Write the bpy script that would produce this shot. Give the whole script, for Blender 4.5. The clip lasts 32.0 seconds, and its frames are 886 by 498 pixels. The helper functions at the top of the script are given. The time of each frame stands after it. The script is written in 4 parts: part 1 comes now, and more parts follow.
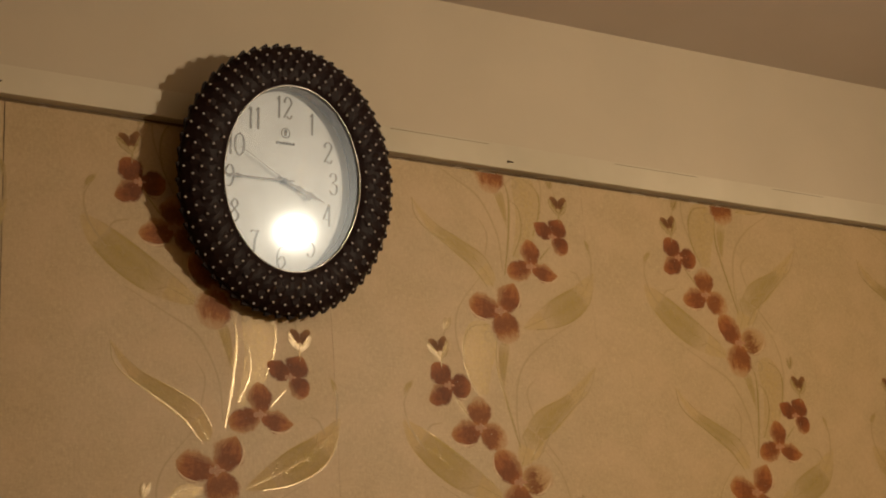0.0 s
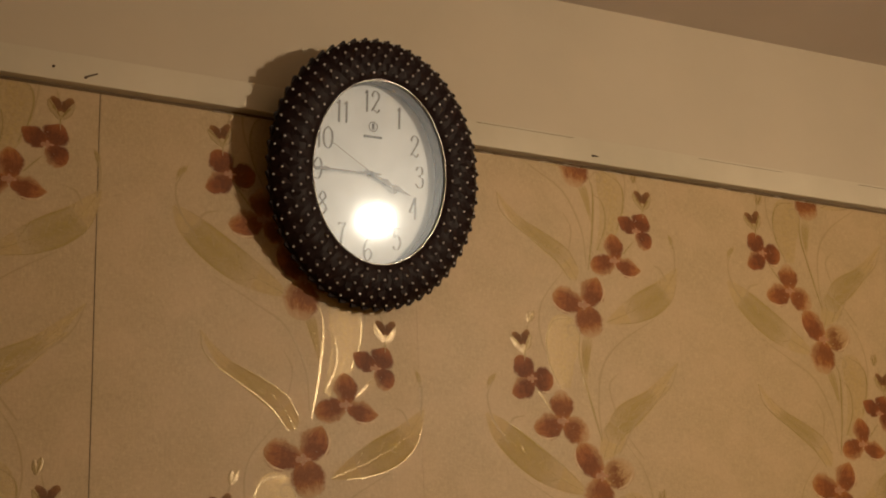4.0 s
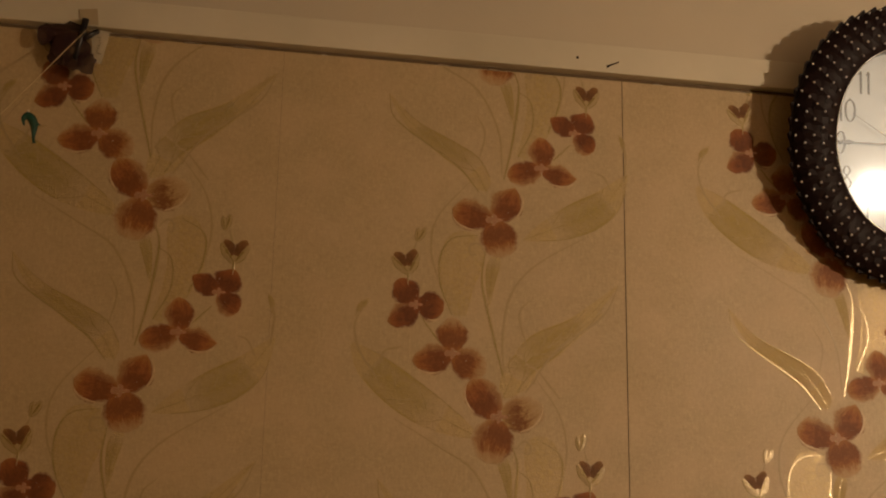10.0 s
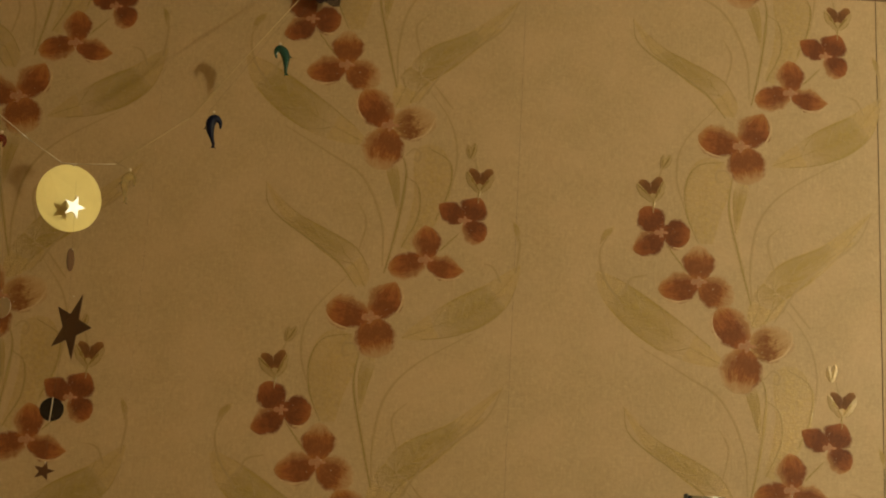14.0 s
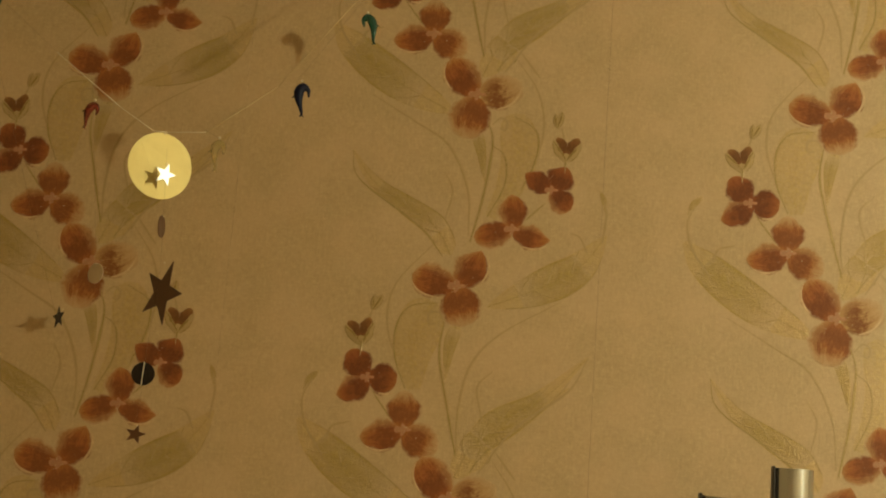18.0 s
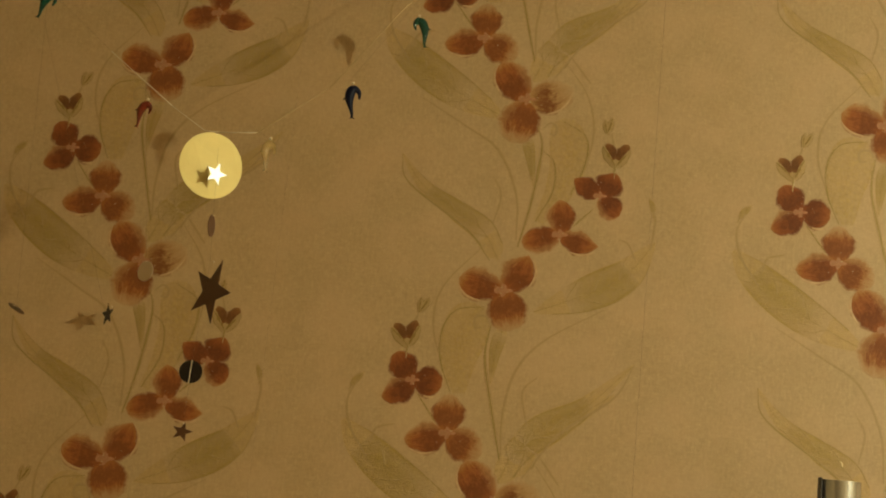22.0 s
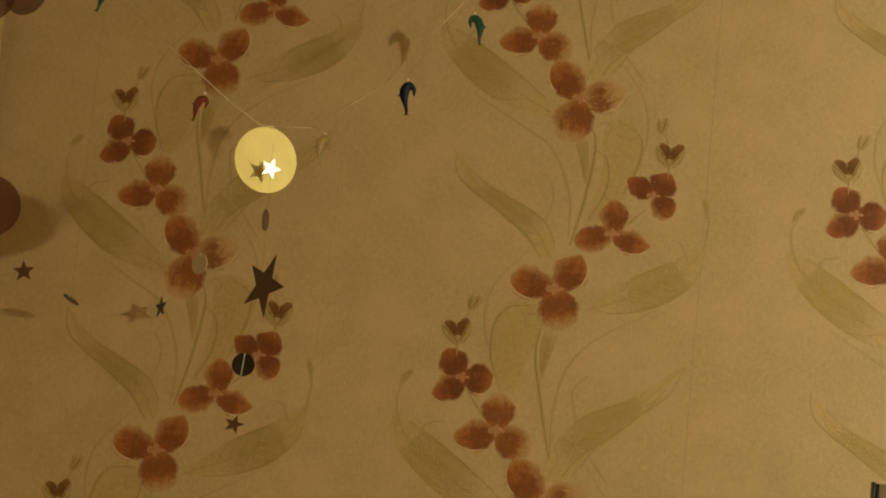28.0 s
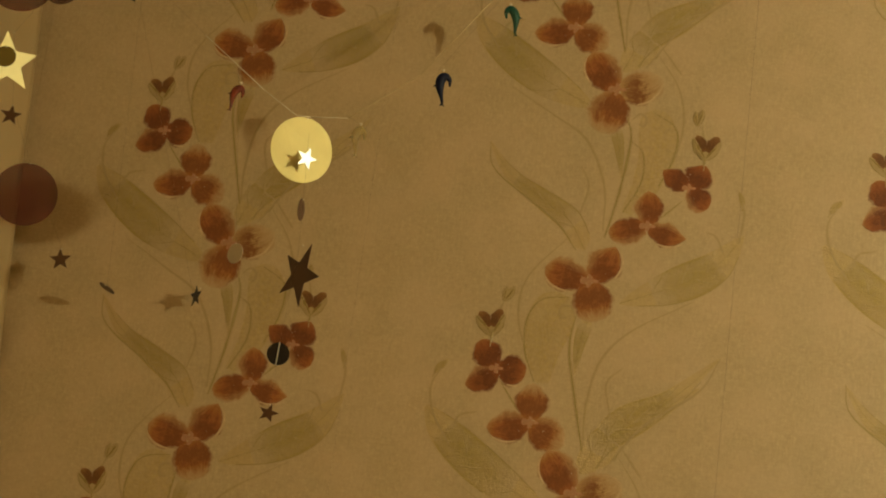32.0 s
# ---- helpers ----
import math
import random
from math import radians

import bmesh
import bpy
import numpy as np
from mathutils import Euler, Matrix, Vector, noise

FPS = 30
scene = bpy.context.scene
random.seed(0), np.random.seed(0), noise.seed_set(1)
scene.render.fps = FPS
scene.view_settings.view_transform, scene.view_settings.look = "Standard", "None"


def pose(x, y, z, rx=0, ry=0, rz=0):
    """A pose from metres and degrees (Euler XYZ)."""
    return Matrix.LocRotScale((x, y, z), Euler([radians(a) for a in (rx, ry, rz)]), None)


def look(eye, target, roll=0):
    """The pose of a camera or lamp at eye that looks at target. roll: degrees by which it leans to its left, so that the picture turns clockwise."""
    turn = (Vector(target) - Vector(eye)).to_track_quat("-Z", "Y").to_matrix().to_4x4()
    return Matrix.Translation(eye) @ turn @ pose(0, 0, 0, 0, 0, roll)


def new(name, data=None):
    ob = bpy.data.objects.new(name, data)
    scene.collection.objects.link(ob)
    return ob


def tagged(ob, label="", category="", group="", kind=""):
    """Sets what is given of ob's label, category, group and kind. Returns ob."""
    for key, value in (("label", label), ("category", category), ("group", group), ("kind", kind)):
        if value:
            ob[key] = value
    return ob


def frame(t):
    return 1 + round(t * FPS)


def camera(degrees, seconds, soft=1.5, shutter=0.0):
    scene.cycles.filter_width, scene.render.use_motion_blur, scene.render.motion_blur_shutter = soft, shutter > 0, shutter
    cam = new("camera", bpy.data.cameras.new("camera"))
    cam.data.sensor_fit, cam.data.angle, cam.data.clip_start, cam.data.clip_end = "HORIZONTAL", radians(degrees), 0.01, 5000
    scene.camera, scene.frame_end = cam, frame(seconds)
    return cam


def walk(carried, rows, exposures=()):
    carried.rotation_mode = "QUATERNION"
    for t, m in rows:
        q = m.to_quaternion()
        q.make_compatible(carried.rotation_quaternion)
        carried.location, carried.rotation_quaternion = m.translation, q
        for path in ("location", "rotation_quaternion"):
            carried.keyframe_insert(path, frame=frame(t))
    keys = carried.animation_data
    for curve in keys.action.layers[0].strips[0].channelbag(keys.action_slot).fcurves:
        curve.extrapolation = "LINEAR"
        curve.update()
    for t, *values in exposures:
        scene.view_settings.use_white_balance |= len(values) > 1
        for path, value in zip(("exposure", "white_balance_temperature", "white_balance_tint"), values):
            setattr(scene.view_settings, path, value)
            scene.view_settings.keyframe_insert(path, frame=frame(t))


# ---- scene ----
# ---------------------------------------------------------------- the camera and its way
cam = camera(33.90, 32.0, soft=2.0)
PATH = [
    (0, look((-0.9480, -2.0300, 1.4500), (0.0442, -0.4119, 2.0802), -4.38)),
    (0.5, look((-0.9503, -2.0312, 1.4512), (0.0495, -0.4150, 2.0744), -4.55)),
    (1, look((-0.9527, -2.0323, 1.4523), (0.0535, -0.4168, 2.0670), -4.41)),
    (1.5, look((-0.9550, -2.0335, 1.4535), (0.0491, -0.4150, 2.0636), -4.11)),
    (2, look((-0.9573, -2.0347, 1.4547), (0.0487, -0.4188, 2.0686), -4.15)),
    (2.5, look((-0.9597, -2.0358, 1.4558), (0.0492, -0.4225, 2.0716), -4.08)),
    (4.5, look((-0.9808, -2.0400, 1.4619), (-0.1233, -0.3426, 2.0813), -2.43)),
    (5, look((-0.9870, -2.0410, 1.4635), (-0.1754, -0.3231, 2.0883), -2.30)),
    (5.5, look((-0.9932, -2.0420, 1.4651), (-0.2453, -0.2949, 2.0882), -1.85)),
    (6, look((-0.9995, -2.0430, 1.4667), (-0.3112, -0.2713, 2.0890), -1.49)),
    (6.5, look((-1.0057, -2.0440, 1.4684), (-0.3673, -0.2523, 2.0866), -0.87)),
    (7, look((-1.0120, -2.0450, 1.4700), (-0.4274, -0.2315, 2.0778), -0.35)),
    (7.5, look((-1.0228, -2.0435, 1.4692), (-0.4732, -0.2181, 2.0742), -0.20)),
    (8, look((-1.0336, -2.0420, 1.4684), (-0.5309, -0.2056, 2.0808), -0.15)),
    (8.5, look((-1.0444, -2.0405, 1.4676), (-0.5683, -0.1945, 2.0722), 0.62)),
    (9, look((-1.0552, -2.0390, 1.4668), (-0.6173, -0.1803, 2.0614), 0.60)),
    (9.5, look((-1.0660, -2.0375, 1.4660), (-0.7053, -0.1620, 2.0597), 0.52)),
    (10, look((-1.0768, -2.0360, 1.4652), (-0.7599, -0.1510, 2.0537), 1.10)),
    (10.5, look((-1.0876, -2.0345, 1.4644), (-0.8153, -0.1398, 2.0441), 1.34)),
    (11, look((-1.0984, -2.0330, 1.4636), (-0.8634, -0.1313, 2.0365), 1.64)),
    (11.5, look((-1.1092, -2.0315, 1.4628), (-0.9040, -0.1240, 2.0279), 1.97)),
    (12, look((-1.1200, -2.0300, 1.4620), (-0.9504, -0.1161, 2.0171), 2.55)),
    (12.5, look((-1.1207, -2.0300, 1.4616), (-0.9780, -0.1070, 1.9925), 2.43)),
    (13, look((-1.1214, -2.0300, 1.4611), (-1.0252, -0.0980, 1.9691), 2.35)),
    (13.5, look((-1.1221, -2.0300, 1.4607), (-1.0662, -0.0935, 1.9576), 2.78)),
    (14, look((-1.1228, -2.0300, 1.4603), (-1.0899, -0.0902, 1.9463), 3.24)),
    (14.5, look((-1.1235, -2.0300, 1.4599), (-1.1196, -0.0880, 1.9379), 3.26)),
    (15, look((-1.1242, -2.0300, 1.4594), (-1.1437, -0.0839, 1.9204), 3.63)),
    (15.5, look((-1.1249, -2.0300, 1.4590), (-1.1564, -0.0819, 1.9106), 3.78)),
    (17.5, look((-1.1277, -2.0300, 1.4573), (-1.1932, -0.0783, 1.8892), 4.36)),
    (18, look((-1.1284, -2.0300, 1.4569), (-1.2055, -0.0806, 1.8972), 4.35)),
    (18.5, look((-1.1291, -2.0300, 1.4565), (-1.2312, -0.0817, 1.8967), 4.82)),
    (19, look((-1.1298, -2.0300, 1.4561), (-1.2522, -0.0809, 1.8875), 4.91)),
    (19.5, look((-1.1305, -2.0300, 1.4556), (-1.2560, -0.0795, 1.8795), 4.80)),
    (20, look((-1.1312, -2.0300, 1.4552), (-1.2756, -0.0791, 1.8712), 5.07)),
    (20.5, look((-1.1319, -2.0300, 1.4548), (-1.2798, -0.0786, 1.8672), 5.18)),
    (21, look((-1.1326, -2.0300, 1.4544), (-1.2794, -0.0784, 1.8663), 5.38)),
    (21.5, look((-1.1333, -2.0300, 1.4539), (-1.2751, -0.0797, 1.8738), 5.71)),
    (22, look((-1.1340, -2.0300, 1.4535), (-1.2711, -0.0845, 1.8964), 5.73)),
    (22.5, look((-1.1347, -2.0300, 1.4531), (-1.2779, -0.0844, 1.8939), 5.82)),
    (23, look((-1.1354, -2.0300, 1.4526), (-1.2814, -0.0842, 1.8913), 6.03)),
    (23.5, look((-1.1361, -2.0300, 1.4522), (-1.2849, -0.0838, 1.8885), 6.18)),
    (24, look((-1.1368, -2.0300, 1.4518), (-1.2880, -0.0836, 1.8861), 6.12)),
    (24.5, look((-1.1375, -2.0300, 1.4514), (-1.2887, -0.0852, 1.8930), 6.14)),
    (25, look((-1.1382, -2.0300, 1.4509), (-1.2902, -0.0895, 1.9108), 6.40)),
    (25.5, look((-1.1389, -2.0300, 1.4505), (-1.2909, -0.0894, 1.9098), 6.32)),
    (27.5, look((-1.1417, -2.0300, 1.4488), (-1.3333, -0.0893, 1.8926), 6.82)),
    (28, look((-1.1424, -2.0300, 1.4484), (-1.3420, -0.0885, 1.8849), 6.94)),
    (28.5, look((-1.1431, -2.0300, 1.4480), (-1.3463, -0.0881, 1.8812), 6.95)),
    (29, look((-1.1438, -2.0300, 1.4476), (-1.3640, -0.0893, 1.8781), 7.13)),
    (29.5, look((-1.1445, -2.0300, 1.4471), (-1.3723, -0.0896, 1.8748), 7.17)),
    (30, look((-1.1452, -2.0300, 1.4467), (-1.3756, -0.0899, 1.8746), 7.18)),
    (30.5, look((-1.1459, -2.0300, 1.4463), (-1.3789, -0.0908, 1.8764), 7.22)),
    (31, look((-1.1466, -2.0300, 1.4459), (-1.3828, -0.0905, 1.8731), 7.34)),
    (31.5, look((-1.1473, -2.0300, 1.4454), (-1.3841, -0.0900, 1.8700), 7.44)),
    (32, look((-1.1480, -2.0300, 1.4450), (-1.3876, -0.0898, 1.8670), 7.58)),
]
walk(cam, PATH, [(0, -0.62, 6250, 9), (5, -0.66, 6350, 11), (6, -0.74, 6400, 11), (7, -0.37, 6500, 9), (9, -0.43, 6620, 12), (10, -0.45, 6760, 14), (11, 0.34, 6300, -1), (12, 0.31, 6150, -8), (14, 0.36, 6060, -10), (15, 0.66, 6030, -15), (20, 0.67, 5950, -15), (32, 0.66, 6000, -17)])

# ---------------------------------------------------------------- light
LAMP = Vector((0.80, -1.70, 2.25))      # the glowing globe of the pendant, out of view
world = bpy.data.worlds.new("world")
scene.world = world
world.use_nodes = True
world.node_tree.nodes["Background"].inputs[0].default_value = (0.05, 0.04, 0.03, 1)
world.node_tree.nodes["Background"].inputs[1].default_value = 0.05


# ---------------------------------------------------------------- materials
def mat(name, base, rough=0.6, metal=0.0, spec=0.5):
    m = bpy.data.materials.new(name)
    m.use_nodes = True
    n = m.node_tree.nodes["Principled BSDF"]
    n.inputs["Base Color"].default_value = (*base, 1)
    n.inputs["Roughness"].default_value = rough
    n.inputs["Metallic"].default_value = metal
    n.inputs["Specular IOR Level"].default_value = spec
    return m


class Net:
    """Short hand for node trees."""
    def __init__(self, m):
        self.t = m.node_tree
        self.p = self.t.nodes["Principled BSDF"]
        self.out = self.t.nodes["Material Output"]

    def node(self, kind, **kw):
        n = self.t.nodes.new(kind)
        for k, v in kw.items():
            if k == "op":
                n.operation = v
            elif k == "blend":
                n.data_type = "RGBA"
                n.blend_type = v
        return n

    def link(self, a, b):
        self.t.links.new(a, b)

    def coords(self, kind="Object", scale=(1, 1, 1)):
        c = self.node("ShaderNodeTexCoord")
        mp = self.node("ShaderNodeMapping")
        mp.inputs["Scale"].default_value = scale
        self.link(c.outputs[kind], mp.inputs[0])
        return mp.outputs[0]

    def noise(self, vec, scale, detail=3.0, rough=0.55):
        n = self.node("ShaderNodeTexNoise")
        n.inputs["Scale"].default_value = scale
        n.inputs["Detail"].default_value = detail
        n.inputs["Roughness"].default_value = rough
        if vec is not None:
            self.link(vec, n.inputs["Vector"])
        return n.outputs["Fac"]

    def ramp(self, fac, stops):
        r = self.node("ShaderNodeValToRGB")
        el = r.color_ramp.elements
        while len(el) < len(stops):
            el.new(0.5)
        for e, (pos, col) in zip(el, stops):
            e.position = pos
            e.color = (*col, 1) if len(col) == 3 else col
        self.link(fac, r.inputs[0])
        return r.outputs[0]

    def math(self, op, a, b=0.0, clamp=False):
        n = self.node("ShaderNodeMath", op=op)
        n.use_clamp = clamp
        for i, v in enumerate((a, b)):
            if isinstance(v, (int, float)):
                n.inputs[i].default_value = v
            else:
                self.link(v, n.inputs[i])
        return n.outputs[0]

    def mix(self, fac, a, b, blend="MIX"):
        n = self.node("ShaderNodeMix", blend=blend)
        for i, v in ((0, fac), (6, a), (7, b)):
            if isinstance(v, (int, float)):
                n.inputs[i].default_value = v
            elif isinstance(v, tuple):
                n.inputs[i].default_value = (*v, 1)
            else:
                self.link(v, n.inputs[i])
        return n.outputs[2]

    def bump(self, height, strength, dist):
        b = self.node("ShaderNodeBump")
        b.inputs["Strength"].default_value = strength
        b.inputs["Distance"].default_value = dist
        self.link(height, b.inputs["Height"])
        self.link(b.outputs[0], self.p.inputs["Normal"])

    def print_over(self, ink, cover, rough, metal, gloss, trim=0.0):
        """Ink or foil on the paper: cover 0..1 says how much of the ground it hides; below trim the sheet is cut away."""
        ground, _ = paper_colour(self)
        self.link(self.mix(cover, ground, ink), self.p.inputs["Base Color"])
        self.link(self.math("ADD", 0.56, self.math("MULTIPLY", cover, rough - 0.56)), self.p.inputs["Roughness"])
        self.link(self.math("MULTIPLY", cover, metal), self.p.inputs["Metallic"])
        self.link(self.math("ADD", PAPER_GLOSS, self.math("MULTIPLY", cover, gloss - PAPER_GLOSS)), self.p.inputs["Specular IOR Level"])
        if trim:
            self.see_through(self.math("GREATER_THAN", cover, trim))

    def see_through(self, alpha):
        tr = self.node("ShaderNodeBsdfTransparent")
        mx = self.node("ShaderNodeMixShader")
        self.link(alpha, mx.inputs[0])
        self.link(tr.outputs[0], mx.inputs[1])
        self.link(self.p.outputs[0], mx.inputs[2])
        self.link(mx.outputs[0], self.out.inputs[0])


PAPER_GLOSS = 0.80


def paper_colour(k):
    """Woven beige ground of the wallpaper, laid out over the whole wall; gives colour and relief."""
    def at(scale):
        g = k.node("ShaderNodeNewGeometry")
        mp = k.node("ShaderNodeMapping")
        mp.inputs["Scale"].default_value = scale
        k.link(g.outputs["Position"], mp.inputs[0])
        return mp.outputs[0]
    thread_v = k.noise(at((280, 1, 100)), 1.0, 4.0)
    thread_h = k.noise(at((110, 1, 300)), 1.0, 4.0)
    blotch = k.noise(at((1, 1, 1)), 26.0, 5.0)
    weave = k.noise(at((900, 1, 500)), 1.0, 3.0, 0.7)
    tone = k.noise(at((1, 1, 1)), 11.0, 3.0)
    fibre = k.math("ADD", k.math("MULTIPLY", thread_v, 0.55), k.math("MULTIPLY", thread_h, 0.45))
    col = k.ramp(fibre, [(0.30, (0.350, 0.254, 0.124)), (0.70, (0.592, 0.450, 0.250))])
    col = k.mix(k.math("MULTIPLY", k.math("SUBTRACT", blotch, 0.25), 0.7, True), col, (0.378, 0.274, 0.134))
    col = k.mix(k.ramp(weave, [(0.38, (0, 0, 0)), (0.66, (0.72, 0.72, 0.72))]), col, (0.322, 0.230, 0.106))
    col = k.mix(k.ramp(tone, [(0.42, (0, 0, 0)), (0.62, (0.40, 0.40, 0.40))]), col, (0.500, 0.358, 0.202))
    return col, k.math("ADD", fibre, k.math("MULTIPLY", weave, 0.5))


def paper_material():
    m = mat("wallpaper_beige", (0.5, 0.4, 0.27), 0.56, 0.0, PAPER_GLOSS)
    k = Net(m)
    col, relief = paper_colour(k)
    k.link(col, k.p.inputs["Base Color"])
    cloud = k.noise(k.coords("Object", (1, 1, 1)), 5.0, 4.0)
    k.link(k.ramp(cloud, [(0.3, (0.52, 0.52, 0.52)), (0.7, (0.60, 0.60, 0.60))]), k.p.inputs["Roughness"])
    k.bump(relief, 0.30, 0.0008)
    return m


def foil_material(name, dark, light, alpha, rough, scale, metal=0.75, lace=0.0, soft_ends=False, gloss=None, trim=0.0, relief=0.0006):
    """Pearly printed foil, thin enough that the paper shows through; lace > 0 cuts it into scrolls of that size."""
    m = mat(name, dark, rough, metal, gloss if gloss else 0.5 if metal > 0.3 else 0.12)
    k = Net(m)
    here = k.coords("Object", (1, 1, 1))
    n = k.noise(here, scale, 3.0)
    ink = k.ramp(n, [(0.35, dark), (0.65, light)])
    fine = k.noise(here, scale * 6, 2.0)
    k.bump(k.math("ADD", n, k.math("MULTIPLY", fine, 0.8)), 0.7, relief)
    uv = k.node("ShaderNodeUVMap")
    sep = k.node("ShaderNodeSeparateXYZ")
    k.link(uv.outputs[0], sep.inputs[0])
    across = k.math("ABSOLUTE", k.math("SUBTRACT", k.math("MULTIPLY", sep.outputs[1], 2.0), 1.0))
    rim = k.ramp(across, [(0.0, (0.9, 0.9, 0.9)), (0.60, (0.65, 0.65, 0.65)), (0.86, (0.75, 0.75, 0.75)), (0.95, (1.0, 1.0, 1.0))])
    a = k.math("MULTIPLY", k.math("MULTIPLY", rim, alpha), k.math("ADD", n, 0.5), True)
    if soft_ends:
        ends = k.ramp(sep.outputs[0], [(0.0, (0.12, 0.12, 0.12)), (0.30, (0.8, 0.8, 0.8)), (0.60, (1, 1, 1)), (0.90, (0.90, 0.90, 0.90)), (1.0, (0.50, 0.50, 0.50))])
        a = k.math("MULTIPLY", a, ends)
    if lace:
        vo = k.node("ShaderNodeTexVoronoi")
        vo.feature = "DISTANCE_TO_EDGE"
        vo.inputs["Scale"].default_value = 1.0 / lace
        k.link(here, vo.inputs["Vector"])
        net = k.ramp(vo.outputs["Distance"], [(0.03, (1, 1, 1)), (0.14, (0.50, 0.50, 0.50)), (0.30, (0.45, 0.45, 0.45)), (0.42, (0.85, 0.85, 0.85))])
        a = k.math("MULTIPLY", a, net, True)
        k.bump(k.math("ADD", net, k.math("MULTIPLY", fine, 0.5)), 0.22, 0.0007)
    k.print_over(ink, a, rough, metal, gloss if gloss else 0.5, trim)
    return m


def petal_material(name, deep, mid, tip, fade_at, fade_to, fade_side=0):
    """Printed petal: pale throat, dark mottled heart, lighter towards the tip; the print thins out at the tip and along one side."""
    m = mat(name, mid, 0.55, 0.0, 0.22)
    k = Net(m)
    uv = k.node("ShaderNodeUVMap")
    sep = k.node("ShaderNodeSeparateXYZ")
    k.link(uv.outputs[0], sep.inputs[0])
    u = sep.outputs[0]
    side = k.math("SUBTRACT", k.math("MULTIPLY", sep.outputs[1], 2.0), 1.0)
    across = k.math("ABSOLUTE", side)
    mp = k.node("ShaderNodeMapping")
    mp.inputs["Scale"].default_value = (0.9, 12.0, 1.0)
    k.link(uv.outputs[0], mp.inputs[0])
    streak = k.noise(mp.outputs[0], 2.2, 4.0)
    place = k.coords("Object", (1, 1, 1))
    blot = k.noise(place, 95.0, 6.0, 0.70)
    grain = k.noise(place, 380.0, 3.0)
    stir = k.math("MULTIPLY", k.math("SUBTRACT", k.math("ADD", k.math("MULTIPLY", streak, 0.50), k.math("MULTIPLY", blot, 0.50)), 0.5), 1.7)
    w = k.math("ADD", u, stir)
    col = k.ramp(w, [(0.02, mid), (0.22, deep), (0.45, deep), (0.70, mid), (0.98, tip)])
    col = k.mix(k.ramp(blot, [(0.46, (0, 0, 0)), (0.68, (0.40, 0.40, 0.40))]), col, mid)
    col = k.mix(k.ramp(grain, [(0.56, (0, 0, 0)), (0.72, (0.18, 0.18, 0.18))]), col, tip)
    halo = (0.375, 0.185, 0.058)
    if fade_side:
        open_side = k.math("ADD", k.math("MULTIPLY", side, float(fade_side)), k.math("MULTIPLY", stir, 0.9))
        thin = k.ramp(open_side, [(0.30, (0, 0, 0)), (0.65, (0.40, 0.40, 0.40)), (0.90, (0.75, 0.75, 0.75)), (1.0, (1.0, 1.0, 1.0))])
        col = k.mix(k.math("MULTIPLY", thin, 0.9), col, halo)
        rim_at = k.math("MULTIPLY", side, -float(fade_side))
    else:
        rim_at = across
    rim = k.ramp(k.math("ADD", rim_at, k.math("MULTIPLY", k.math("SUBTRACT", blot, 0.5), 0.22)), [(0.76, (0, 0, 0)), (0.88, (0.85, 0.85, 0.85)), (0.97, (0.55, 0.55, 0.55))])
    col = k.mix(rim, col, deep)
    end = k.ramp(k.math("ADD", u, k.math("MULTIPLY", stir, 0.45)), [(fade_at, (0, 0, 0)), (1.0, (1, 1, 1))])
    col = k.mix(k.math("MULTIPLY", end, 0.75 if fade_to < 0.5 else 0.30), col, halo)
    k.bump(k.math("ADD", streak, grain), 0.3, 0.0008)
    a = k.math("SUBTRACT", 0.93, k.math("MULTIPLY", end, 0.93 - fade_to), True)
    edge = k.ramp(k.math("ADD", across, k.math("MULTIPLY", k.math("SUBTRACT", blot, 0.5), 0.55)), [(0.80, (1, 1, 1)), (1.0, (0.25, 0.25, 0.25))])
    a = k.math("MULTIPLY", a, edge, True)
    if fade_side:
        a = k.math("MULTIPLY", a, k.math("SUBTRACT", 1.0, k.math("MULTIPLY", thin, 0.36), True), True)
    k.print_over(col, a, 0.52, 0.0, 0.17, 0.12)
    return m


PAPER = paper_material()
LEAF = foil_material("pale_foil", (0.385, 0.270, 0.074), (0.47, 0.345, 0.108), 0.50, 0.22, 95, 0.45, 0.0, False, 0.3, 0.0, 0.0024)
PATCH = foil_material("olive_foil", (0.255, 0.188, 0.034), (0.33, 0.246, 0.054), 0.76, 0.30, 110, 0.34, 0.0, True, 0.2, 0.08, 0.0022)
LACE = foil_material("lace_foil", (0.31, 0.218, 0.052), (0.46, 0.340, 0.110), 0.66, 0.27, 160, 0.40, 0.0062, False, 0.5, 0.05)
STEM = foil_material("stem_foil", (0.290, 0.212, 0.070), (0.50, 0.39, 0.17), 1.0, 0.17, 60, 0.30, 0.0, False, 1.0)
VEIN = foil_material("vein_foil", (0.31, 0.226, 0.068), (0.40, 0.300, 0.106), 0.85, 0.15, 90, 0.35, 0.0, False, 1.0)
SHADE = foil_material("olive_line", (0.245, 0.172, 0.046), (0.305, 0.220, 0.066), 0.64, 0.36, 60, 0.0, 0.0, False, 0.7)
CURL = foil_material("petal_curl", (0.46, 0.31, 0.16), (0.58, 0.43, 0.25), 0.85, 0.30, 120, 0.1)
